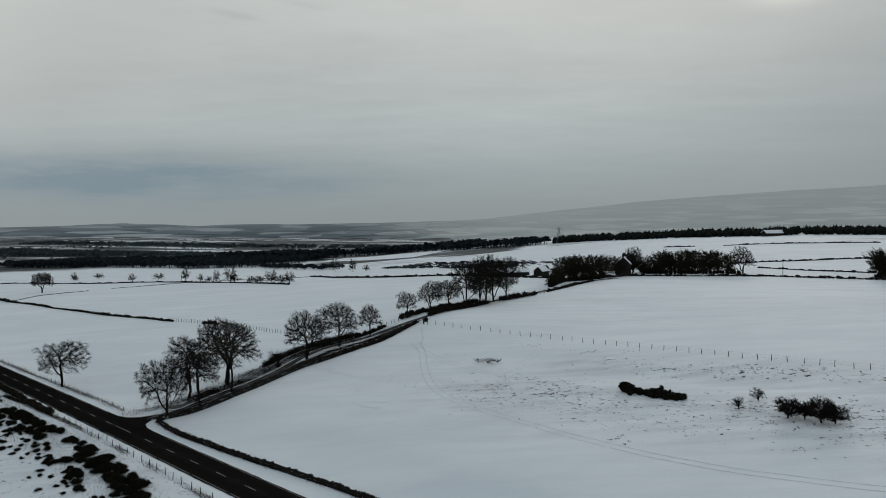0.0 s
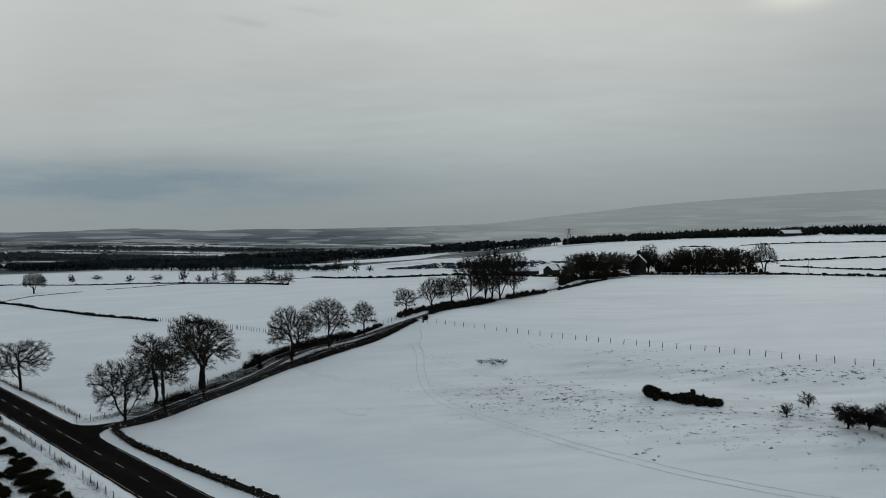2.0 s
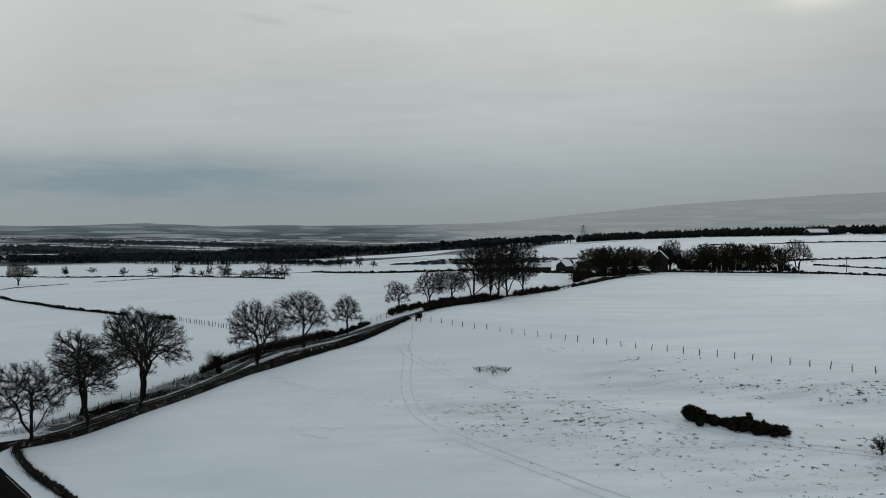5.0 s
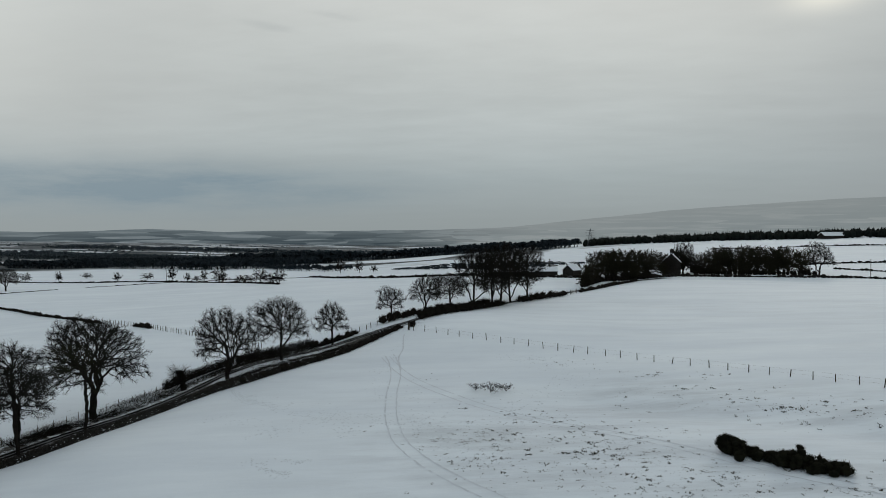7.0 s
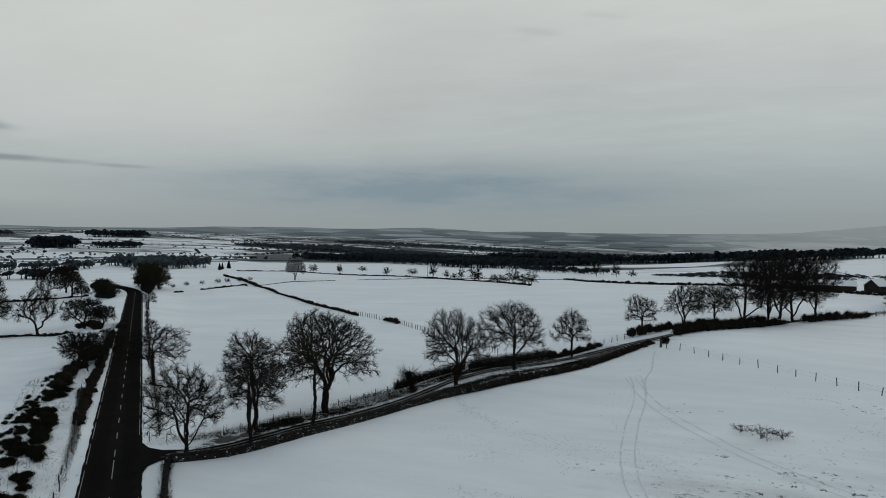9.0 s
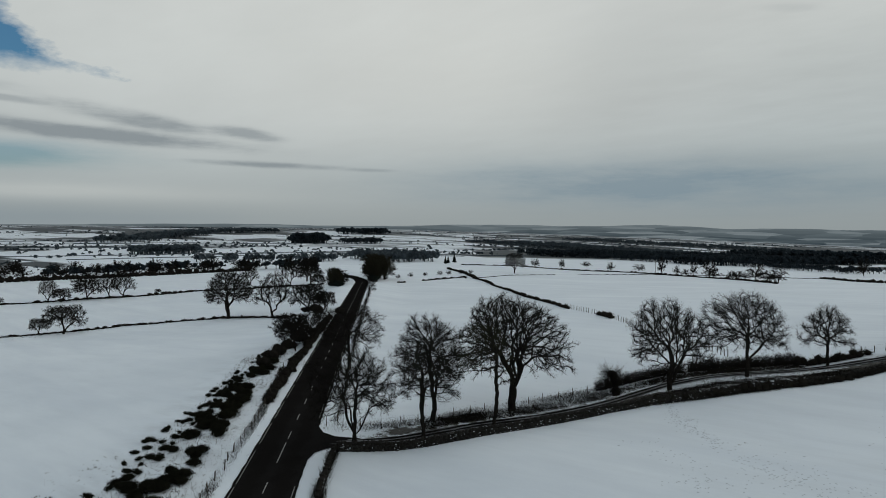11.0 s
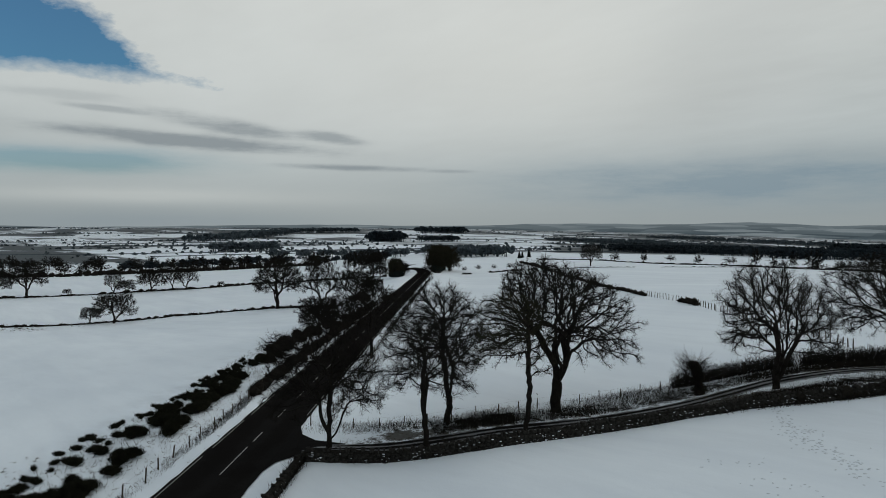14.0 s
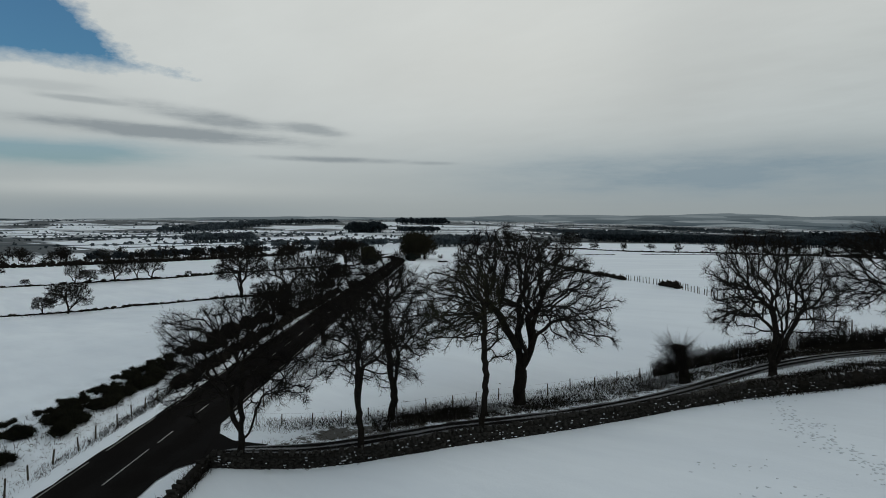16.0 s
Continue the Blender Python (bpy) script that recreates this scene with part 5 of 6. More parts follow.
part("knuckle", mesh_of("knuckle", cv + (-0.6, -0.5, 3.45), cf, bark), pollard, "knobbly cut-back head")
iv, ivf = bush_geometry(rng, [(0, 0, 0.6, 0.9, 0.8, 0.7), (-0.25, -0.2, 1.7, 0.7, 0.66, 0.7), (-0.45, -0.4, 2.9, 0.7, 0.66, 0.5)], 420, 0.26, 0.026, 0.6)
part("ivy", mesh_of("ivy", iv, ivf, gorse_mat), pollard, "dark ivy")
a = rng.uniform(0, 6.28, 420)
o = np.c_[np.cos(a) * 0.6 - 0.6, np.sin(a) * 0.6 - 0.5, rng.uniform(1.2, 3.6, 420)]
d = np.c_[np.cos(a) * rng.uniform(0.2, 1.5, 420), np.sin(a) * rng.uniform(0.2, 1.5, 420), rng.uniform(0.25, 1.1, 420)]
ln = rng.uniform(0.9, 2.5, 420)
o2 = o + unit(d) * (ln * rng.uniform(0.3, 0.7, 420))[:, None]
sv = joined(spikes(o, d, ln, np.full(420, 0.020)), spikes(o2, d + rng.normal(size=d.shape) * 0.45, ln * 0.5, np.full(420, 0.014)))
part("spray", mesh_of("spray", *sv, twigs), pollard, "thin upright shoots")

BANK = ((-75.5, 131.8), (-70, 136.2), (-65.5, 140.4), (-62.4, 146.6), (-61.2, 153.4), (-57.4, 162.6), (-52.6, 171.2), (-45.6, 182.5), (-36.4, 193.5), (-27, 202.5), (-22, 209), (-16, 219.5), (-8, 233))
scrub("bank_scrub", BANK[:7], 2.8, 0.9, "brown dead stalks and brambles on the lane bank", twigs, 5, per=60, radius=0.018)
scrub("verge_grass", BANK[:8], 4.5, 0.45, "dead grass showing through snow on the bank", grass_mat, 6, "grass", per=40, radius=0.02)
scrub("lane_grass", LANE[1:12], 5.6, 0.3, "dead grass and leaves along the lane edges", grass_mat, 8, "grass", per=46, radius=0.022)
stem_hedge("hedge", ((-54.6, 168.4), (-51.2, 174.5), (-46.8, 181.5)), 0.8, 1.9, "clipped leafless hedge of close upright stems beyond the lane", 12, 44)
stem_hedge("hedge", ((-46.0, 182), (-41, 189), (-34.5, 196)), 1.2, 2.1, "overgrown leafless hedge under the lane trees", 13, 48)
hedge("hedge", ((-33, 192.5), (-28, 199), (-26, 203)), 1.6, 1.8, "dark thorn hedge beside the lane", hedge_mat, 14, prickles=120, length=0.6, radius=0.025, step=0.9)
hedge("hedge", ((-21, 212), (-14, 224), (-7, 236), (2, 250), (10, 262)), 2.4, 2.2, "thick dark hedge along the upper lane", hedge_mat, 15, core=0.78, prickles=140, length=0.75, radius=0.03, step=1.2, gaps=0.1)
hedge("hedge", ((-11.5, 212), (-6, 222), (2, 236), (9, 249)), 2.6, 2.4, "thick dark hedge along the upper lane", hedge_mat, 16, core=0.78, prickles=140, length=0.75, radius=0.03, step=1.2)
hedge("hedge", ((14, 256), (23, 266), (30, 274)), 2.6, 2.3, "trimmed dark hedge at the field corner", hedge_mat, 17, core=0.78, prickles=140, length=0.75, radius=0.03, step=1.3)
hedge("hedge", ((36, 284), (45, 298), (54, 313), (64, 328)), 1.6, 1.6, "ragged dark hedge climbing to the farm", hedge_mat, 18, prickles=50, length=0.5, radius=0.03, step=1.4, gaps=0.3)
fence("post_and_wire_fence", BANK[:8], 2.6, 1.25, 0.11, "weathered post and wire fence on the lane bank", 21)
fence("post_and_wire_fence", ((-26.5, 203.5), (-22.5, 209), (-18, 215.5)), 2.0, 1.3, 0.14, "weathered post and wire fence above the lane", 22)
dry_wall("dry_stone_wall", ((-64.4, 125.4), (-62.3, 126.9), (-59.6, 130.6), (-56.9, 133.6), (-54.0, 137.2), (-52.3, 141.0), (-50.4, 146.3), (-48.6, 151.6), (-46.0, 157.0), (-42.4, 161.4), (-37.2, 165.6)), 0.62, 1.15,
         "mossy dry stone wall flecked with snow along the lane", 31, near=(3, 19, -1), ruin=0.35, course=0.16, long=0.30)
dry_wall("dry_stone_wall", ((-37.2, 165.6), (-32.2, 172.0), (-27.2, 179.6), (-22.0, 189.4), (-16.6, 200.8)), 0.8, 1.0, "overgrown dry stone wall along the lane", 32, ruin=0.5)
scrub("wall_growth", ((-44.5, 159.2), (-37.2, 165.8), (-32.0, 172.3), (-27, 180), (-16.6, 201)), 1.8, 0.8, "dark dead growth over the lane wall", hedge_mat, 33, per=46, radius=0.03)
hedge("hedge", ((-42.6, 161.6), (-36.8, 166.2), (-31.6, 172.8), (-26.6, 180.4), (-21.4, 190), (-15, 203)), 1.5, 1.15, "low dark bramble growth smothering the wall", hedge_mat, 34, prickles=70, length=0.4, radius=0.03, step=1.0, gaps=0.15)
ROADSIDE = tuple(beside(*p) for p in ((231.6, -6.6), (227, -6.2), (221, -5.9), (205, -6.5), (190, -7.6), (175, -8.8), (150, -9.4), (100, -9.4), (45, -9.4)))
dry_wall("dry_stone_wall", ROADSIDE, 0.6, 0.95,
         "tumbled dry stone wall topped with grass beside the road", 35, ruin=0.55)
scrub("wall_grass", ROADSIDE[:7], 1.3, 0.75, "dead grass growing through the roadside wall", hedge_mat, 36, "grass", per=34, radius=0.022)
hedge("hedge", ROADSIDE[2:8], 0.8, 0.9, "low dark growth along the roadside wall", hedge_mat, 37, prickles=60, length=0.35, radius=0.025, step=0.8, gaps=0.2)

scrub("strip_growth", STRIP, 2.6, 0.42, "dark dead growth between the lane and the wall", hedge_mat, 38, per=70, radius=0.028)
scrub("lane_brambles", STRIP[2:], 1.4, 1.0, "dark brambles against the lane wall", hedge_mat, 39, per=26, radius=0.02)
scrub("verge_stalks", ((-63.4, 139.5), (-59.6, 147), (-57.6, 154), (-54.4, 161), (-50.2, 169.5), (-43.5, 180), (-33, 193.5)), 3.8, 0.7, "dead stalks and grass on the lane verge", hedge_mat, 40, per=190, radius=0.024)

# ---- the roadside beyond the junction ----
VERGE = ((-76.5, 134.6), (-86, 143.2), (-106.8, 160.6), (-137, 186.5), (-170, 215), (-207, 247.5), (-240, 276.5))
scrub("verge_scrub", VERGE, 1.6, 0.9, "tangled brown hedge bottom along the road verge", hedge_mat, 41, per=14, radius=0.016)
hedge("hedge", VERGE, 0.5, 0.6, "thin low leafless hedge along the road verge", hedge_mat, 42, prickles=22, length=0.6, radius=0.016, step=0.9, fill=0.6, core=0.12)
fence("post_and_wire_fence", VERGE[:5], 3.0, 1.2, 0.11, "post and wire fence along the road verge", 43)
FENCE_LINE = tuple(beside(*p) for p in ((80, 7.0), (150, 6.8), (190, 6.4), (220, 5.6), (250, 5.6), (262, 6.2), (285, 7.2)))
fence("post_and_wire_fence", FENCE_LINE, 3.2, 1.25, 0.13,
      "leaning post and wire fence along the snowy verge", 44)
scrub("fence_grass", FENCE_LINE[1:], 1.2, 0.4, "dead grass along the roadside fence", hedge_mat, 45, "grass", per=60, radius=0.024)
hedge("hedge", [beside(*p) for p in ((257, 5.9), (270, 5.8), (285, 5.6), (306, 5.2), (330, 4.9), (362, 4.7))], 2.0, 1.7, "solid dark clipped hedge along the road", hedge_mat, 46, prickles=120, length=0.4, radius=0.03, step=1.0)
road_tree = tree("tree", -135, 171, "low many-stemmed bare tree in the roadside thicket", seed=111, height=7.5, spread=4.6, bole=0.8, count=700, step=0.45, girth=0.2, blobs=9, flat=0.6, per=4, fork=2, twig=0.8, twig_r=0.016, forks=3)
again(road_tree, -128, 162, 0.8, 2.0)
again(road_tree, -142, 180, 0.9, 3.0)
again(road_tree, -189, 211.5, 0.8, 1.0)
for k, (x, y, wide, tall) in enumerate(((-118, 148, 3.0, 2.6), (-123, 153, 3.2, 3.0), (-128, 158, 3.0, 2.8), (-133, 163, 3.0, 2.6), (-139, 171, 3.2, 3.2), (-145, 178, 2.6, 2.4),
                                        (-185, 208, 3.6, 3.2), (-193, 213, 3.4, 2.8), (-201, 215, 3.0, 2.4), (-178, 212, 2.6, 2.4))):
    bush("thicket", x, y, "dark leafless thicket beside the road", hedge_mat, 120 + k, wide, tall, "thicket", "roadside thicket", 110, 0.6, 0.03, 6)

# gorse on the bank below the road
def gorse_edge(s):
    return float(np.interp(s, (186, 205, 222, 240, 270, 306), (10.4, 9.0, 8.2, 8.4, 8.9, 9.4)))


gorse_rng = np.random.default_rng(77)
made = 0
while made < 185:
    at = gorse_rng.triangular(180, 212, 304)
    deep = float(np.interp(at, (186, 225, 245, 270, 306), (8.5, 7.6, 6.2, 5.2, 3.2)))
    out = deep * gorse_rng.uniform(0, 1) ** 1.25
    if noise.noise((at * 0.16, out * 0.22, 4.3)) < -0.26 + 0.30 * (out / deep) ** 2:
        continue
    made += 1
    x, y = beside(at, gorse_edge(at) + 0.9 + out)
    s = gorse_rng.uniform(1.0, 1.9) * (1.0 - 0.35 * out / deep)
    bush("gorse_bush", x, y, "dark spiny gorse bush in snow on the roadside bank", gorse_mat, 200 + made, s, gorse_rng.uniform(0.9, 1.6) * (1.0 - 0.3 * out / deep), group="gorse on the bank",
         prickles=330, length=0.36, radius=0.030, count=8, core=0.58, squash=0.85, turn=gorse_rng.uniform(0, 6))
for k in range(115):
    at = gorse_rng.uniform(196, 303)
    far = float(np.interp(at, (196, 235, 250, 270, 303), (13.5, 12.0, 9.6, 8.2, 6.0)))
    x, y = beside(at, gorse_edge(at) + far * gorse_rng.uniform(0.5, 1.0))
    bush("gorse_bush", x, y, "small dark gorse clump poking through snow", gorse_mat, 600 + k, gorse_rng.uniform(0.35, 1.0), gorse_rng.uniform(0.4, 0.85),
         group="gorse on the bank", prickles=300, length=0.3, radius=0.036, count=4, core=0.6, turn=gorse_rng.uniform(0, 6))

scrub("gorse_stalks", [beside(s, gorse_edge(s) + 4.5) for s in (188, 205, 222, 242, 275, 304)], 9.0, 0.6, "dark stalks and young gorse between the bushes", gorse_mat, 79, per=20, radius=0.028)
scrub("bank_grass", [beside(s, gorse_edge(s) - 1.2) for s in (205, 222, 242, 275, 304)], 3.4, 0.34, "dark grass tufts poking through the snow on the bank", gorse_mat, 80, per=9, radius=0.022)

# ---- the rough pasture ----
def thicket(kind_name, path, wide, tall, label, mat, seed):
    """A dense thicket of many overlapping bushes grown into one mass, with a ragged level top."""
    rng = np.random.default_rng(seed)
    s, xy, way = along(path, 0.25)
    side = np.stack([-way[:, 1], way[:, 0]], 1)
    base = on(*xy[0])
    lumps = []
    for k in range(len(s)):
        for _ in range(2):
            p = xy[k] + side[k] * rng.normal() * wide * 0.24 + way[k] * rng.normal() * 0.3
            r, h = rng.uniform(0.35, 0.75), tall * rng.uniform(0.55, 0.98) * (0.85 + 0.25 * math.cos(s[k] * 0.9))
            lumps.append((p[0] - base[0], p[1] - base[1], float(land(*p)) - base[2] + h - r * 0.9, r, r, r * 0.9))
            lumps.append((p[0] - base[0], p[1] - base[1], float(land(*p)) - base[2] + h * 0.35, r * 1.1, r * 1.1, h * 0.5))
    ob = new(kind_name, mesh_of(kind_name, *bush_geometry(rng, lumps, 130, 0.3, 0.026, 0.8), mat))
    ob.location = base
    return tagged(ob, label, "gorse")


thicket("gorse_thicket", ((33.2, 125.8), (36.0, 122.6), (38.8, 120.3), (41.9, 118.4)), 2.6, 2.1, "dense dark gorse thicket across the pasture", gorse_mat, 400)
bush("gorse_bush", 32.7, 126.2, "tall dense dark gorse at the thicket end", gorse_mat, 401, 1.7, 2.6, prickles=420, length=0.34, radius=0.035, count=6, squash=0.9)
thorn = tree("thorn_tree", 49.8, 110.6, "small windswept bare hawthorn in the pasture", fan=True, seed=131, height=2.6, spread=1.6, bole=0.3, limbs=42, subs=9, girth=0.09, twig_r=0.012, low=-0.1, lean=0.05)
again(thorn, 55.3, 115.2, 1.1, 2.0)
thick_thorn = tree("thorn_tree", 55.8, 104.3, "dense dark bare hawthorn in the pasture", fan=True, seed=133, height=4.2, spread=2.9, bole=0.6, limbs=80, subs=12, girth=0.15, twig_r=0.024, low=-0.35, lean=0.04)
again(thick_thorn, 58.2, 103.2, 0.85, 1.2)
again(thick_thorn, 59.9, 101.0, 1.15, 2.6)
again(thick_thorn, 61.8, 100.2, 0.9, 4.1)
low_bush = tree("bare_bush", 5.6, 154.6, "low pale bare bush poking out of the snow", fan=True, category="bush", seed=137, height=1.9, spread=2.3, bole=0.15, limbs=34, subs=7, girth=0.05, twig_r=0.012, low=0.1, fine=1)
again(low_bush, 3.2, 156.0, 0.75, 1.5)
again(low_bush, 8.0, 155.2, 0.8, 3.5)
gate_post = thing("gatepost", on(-12.9, 199.5), "thick weathered gatepost at the pasture corner", "gatepost")
part("post", post_mesh(0.42, 1.7, 9), gate_post)
bush("thorn_bush", -12.6, 202.6, "dark bramble clump over the gatepost", hedge_mat, 139, 1.3, 2.0, prickles=160, length=0.4, radius=0.025)
fence("post_and_wire_fence", ((-11.6, 198.4), (-0.8, 191.0), (8.7, 186.2), (18.7, 180.6), (29.9, 173.4), (39.7, 166.2), (47.4, 160.2), (53.6, 155.6), (64.1, 146.6), (87.5, 129), (112, 110)), 3.2, 1.35, 0.15,
      "weathered post and wire fence across the snowfield", 51)
fence("post_and_wire_fence", ((-47, 200), (-51, 203.6), (-67, 215.2), (-93, 236), (-116, 249)), 1.5, 1.35, 0.16, "close-set post fence between snowy fields", 52)
E_LINE = ((-91, 234.4), (-98.5, 239))
hedge("hedge", E_LINE, 1.8, 1.7, "short dark surviving length of field hedge", hedge_mat, 53, prickles=90, length=0.4, radius=0.03, step=1.0)
hedge("hedge", ((-113, 247), (-120, 252.5), (-143, 272)), 1.4, 1.25, "gappy dark field hedge running downhill", hedge_mat, 54, prickles=50, length=0.4, radius=0.03, step=1.0)
hedge("hedge", ((-143, 272), (-164, 289.4), (-180, 304), (-208, 326), (-238, 354), (-258, 370)), 1.4, 1.3, "gappy dark field hedge running downhill", hedge_mat, 55, prickles=40, length=0.4, radius=0.035, step=1.2)
hedge("hedge", ((-258, 370), (-295, 402), (-330, 432.6), (-369, 462)), 2.0, 2.0, "distant dark field hedge", hedge_mat, 56, prickles=20, length=0.5, radius=0.05, step=2.0)

# ---- field boundaries across the valley side ----
hedge("hedge", ((-296, 96), (-296.5, 139.6), (-298, 166), (-293, 188), (-272, 203), (-250, 211), (-222, 213), (-198, 210)), 1.6, 1.3, "low field hedge between snowy fields", hedge_mat, 61, prickles=22, length=0.5, radius=0.03, step=1.2, core=0.7, uneven=0.45, fill=1.3)
hedge("hedge", ((-440, 110), (-425, 150), (-414, 184), (-407, 212), (-393, 240), (-386, 266), (-352, 288), (-326, 312)), 2.2, 1.7, "field hedge on the valley side", hedge_mat, 62, prickles=12, length=0.6, radius=0.05, step=1.7, core=0.75, uneven=0.45, fill=1.3)
hedge("hedge", ((-620, 110), (-612, 152), (-578, 202), (-571, 241), (-560, 305), (-543, 347), (-520, 380)), 4.0, 4.6, "dark distant field hedge", hedge_mat, 63, prickles=8, length=1.2, radius=0.12, step=2.6, fill=1.0)
hedge("hedge", ((-422, 537), (-372, 544), (-330, 527), (-250, 511), (-174, 467), (-109, 410)), 1.8, 1.4, "dark field wall and hedge below the grazing field", hedge_mat, 64, prickles=5, length=0.6, radius=0.07, step=2.6)
hedge("hedge", ((-262, 372), (-265, 407), (-238, 454), (-208, 478), (-167, 500), (-114, 495)), 0.7, 0.55, "thin fence line half buried in snow", hedge_mat, 65, prickles=4, length=0.4, radius=0.05, step=2.0, gaps=0.15)
hedge("hedge", ((-278, 310), (-277, 341), (-275, 379), (-268, 372)), 1.2, 1.2, "scrubby hedge at the field end", hedge_mat, 66, prickles=16, length=0.7, radius=0.05, step=2.0, gaps=0.25)
hedge("hedge", ((-114, 497), (-92, 467), (-50, 440), (-11, 414), (22, 380), (50, 352)), 2.0, 1.8, "dark wall along the top of the grazing field", hedge_mat, 67, prickles=6, length=0.6, radius=0.07, step=2.4)
hedge("hedge", ((60, 340), (88, 356), (111, 353), (135, 352), (160, 349), (204, 321), (250, 285)), 1.2, 1.5, "dark field wall below the farm trees", core_mat, 68, prickles=4, length=0.4, radius=0.05, step=1.8, category="stone wall")
hedge("hedge", ((175, 398), (196, 375), (225, 350)), 1.0, 1.4, "dark field wall beyond the farm", core_mat, 69, prickles=0, step=2.0, category="stone wall")
hedge("hedge", ((170, 428), (196, 444), (250, 452), (330, 440)), 1.2, 1.6, "dark field wall across the upper fields", core_mat, 70, prickles=0, step=2.4, category="stone wall")
hedge("hedge", ((150, 620), (260, 600), (400, 560)), 1.4, 1.5, "faint field wall across the upper fields", core_mat, 71, prickles=0, step=3.0, category="stone wall", gaps=0.2)


# ---- woods ----
def woodland(kind_name, corners, deep, tall, count, label, mat, seed, conifer=False, spread=0.46):
    """Far trees too many to count: a belt behind the given line, away from the lane."""
    rng = np.random.default_rng(seed)
    path = np.asarray(corners, float)
    _, xy, way = along(path, 1.0)
    pick = rng.integers(0, len(xy), count)
    mid = path.mean(0) - (0, 100)
    out = np.stack([-way[:, 1], way[:, 0]], 1)
    out = out * np.sign((out * mid).sum(1))[:, None]
    p = xy[pick] + out[pick] * (rng.uniform(0, 1, (count, 1)) ** 1.3 * deep) + rng.normal(size=(count, 2)) * 2
    z = land(p[:, 0], p[:, 1])
    base = np.array((*path[0], float(land(*path[0]))))
    pieces = []
    for k in range(count):
        h = tall * rng.uniform(0.72, 1.18)
        o = np.array((*p[k], z[k])) - base
        if conifer:
            m = 18
            g = rng.uniform(0.05, 1, m)
            a = rng.uniform(0, 6.28, m)
            d = np.c_[np.cos(a), np.sin(a), rng.uniform(-0.2, 0.3, m)]
            ln = h * 0.24 * (1.1 - g) + 0.4
            pieces.append(spikes(o + np.c_[np.zeros((m, 2)), g * h * 0.92], d, ln, ln * 0.34))
            pieces.append(spikes(o[None], np.array([[0, 0, 1.0]]), np.array([h]), np.array([h * 0.05])))
            v, f = lump(rng, np.array((h * 0.32, h * 0.32, h * 0.42)), 1, 0.16)
            pieces.append((v + o + (0, 0, h * 0.36), f))
        else:
            m = 14
            d = unit(rng.normal(size=(m, 3)))
            d[:, 2] = np.abs(d[:, 2]) * 0.9 - 0.15
            reach = d * (np.array((spread, spread, 0.52)) * h) * rng.uniform(0.75, 1.1, (m, 1))
            pieces.append(spikes(o + (0, 0, h * 0.42) + reach, -reach, np.linalg.norm(reach, axis=1) * 0.95, rng.uniform(0.10, 0.19, m) * h * max(1.0, spread)))
            pieces.append(spikes(o[None], np.array([[0, 0, 1.0]]), np.array([h * 0.8]), np.array([h * 0.06])))
    ob = new(kind_name, mesh_of(kind_name, *joined(*pieces), mat))
    ob.location = base
    return tagged(ob, label, "woodland", kind="stuff")


woodland("conifer_plantation", ((105, 800), (160, 781), (214, 758), (264, 735), (314, 720), (381, 684), (450, 640)), 80, 8.6, 900, "dark conifer plantation on the skyline ridge", needles, 141, True)
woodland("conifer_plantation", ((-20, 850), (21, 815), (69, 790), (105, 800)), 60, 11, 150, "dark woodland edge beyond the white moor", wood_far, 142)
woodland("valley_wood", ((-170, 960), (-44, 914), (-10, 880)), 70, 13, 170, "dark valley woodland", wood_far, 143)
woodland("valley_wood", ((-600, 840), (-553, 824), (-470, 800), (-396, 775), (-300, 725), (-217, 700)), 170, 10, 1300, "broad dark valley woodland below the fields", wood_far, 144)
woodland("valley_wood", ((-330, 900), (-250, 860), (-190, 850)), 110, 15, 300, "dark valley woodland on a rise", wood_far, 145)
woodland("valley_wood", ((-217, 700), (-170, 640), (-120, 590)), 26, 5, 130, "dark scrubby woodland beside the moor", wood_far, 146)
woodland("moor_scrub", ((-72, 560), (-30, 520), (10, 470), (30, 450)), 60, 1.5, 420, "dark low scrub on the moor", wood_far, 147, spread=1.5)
woodland("valley_wood", ((-640, 575), (-570, 552), (-520, 520)), 60, 12, 150, "dark wood beside the road", hazed_wood, 148)
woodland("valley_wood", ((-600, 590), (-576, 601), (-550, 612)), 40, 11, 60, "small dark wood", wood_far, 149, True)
woodland("valley_wood", ((-975, 455), (-950, 500), (-930, 535)), 60, 15, 130, "dark wood among the far fields", hazed_wood, 150)
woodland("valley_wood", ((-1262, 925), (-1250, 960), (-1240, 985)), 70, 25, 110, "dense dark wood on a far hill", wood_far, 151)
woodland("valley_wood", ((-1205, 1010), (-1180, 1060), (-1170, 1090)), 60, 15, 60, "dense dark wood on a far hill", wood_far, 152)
woodland("valley_wood", ((-1490, 670), (-1760, 900), (-2030, 1150), (-2090, 1400)), 90, 19, 420, "long dark wood along a far ridge", hazed_wood, 153)
woodland("valley_wood", ((-1250, 1450), (-1050, 1400), (-840, 1340), (-700, 1330)), 300, 10, 1100, "dim dark woods across the valley", hazed_wood, 154)
woodland("valley_wood", ((-700, 1330), (-450, 1330), (-200, 1400), (0, 1300)), 320, 10, 1100, "dim dark woods across the valley", hazed_wood, 155)
woodland("valley_wood", ((-1400, 2100), (-1000, 2200), (-500, 2300), (0, 2300)), 320, 13, 900, "dim dark woods across the valley", hazed_wood, 156)
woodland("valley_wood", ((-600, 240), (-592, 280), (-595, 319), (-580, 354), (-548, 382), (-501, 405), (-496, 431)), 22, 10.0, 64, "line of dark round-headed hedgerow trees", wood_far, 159)
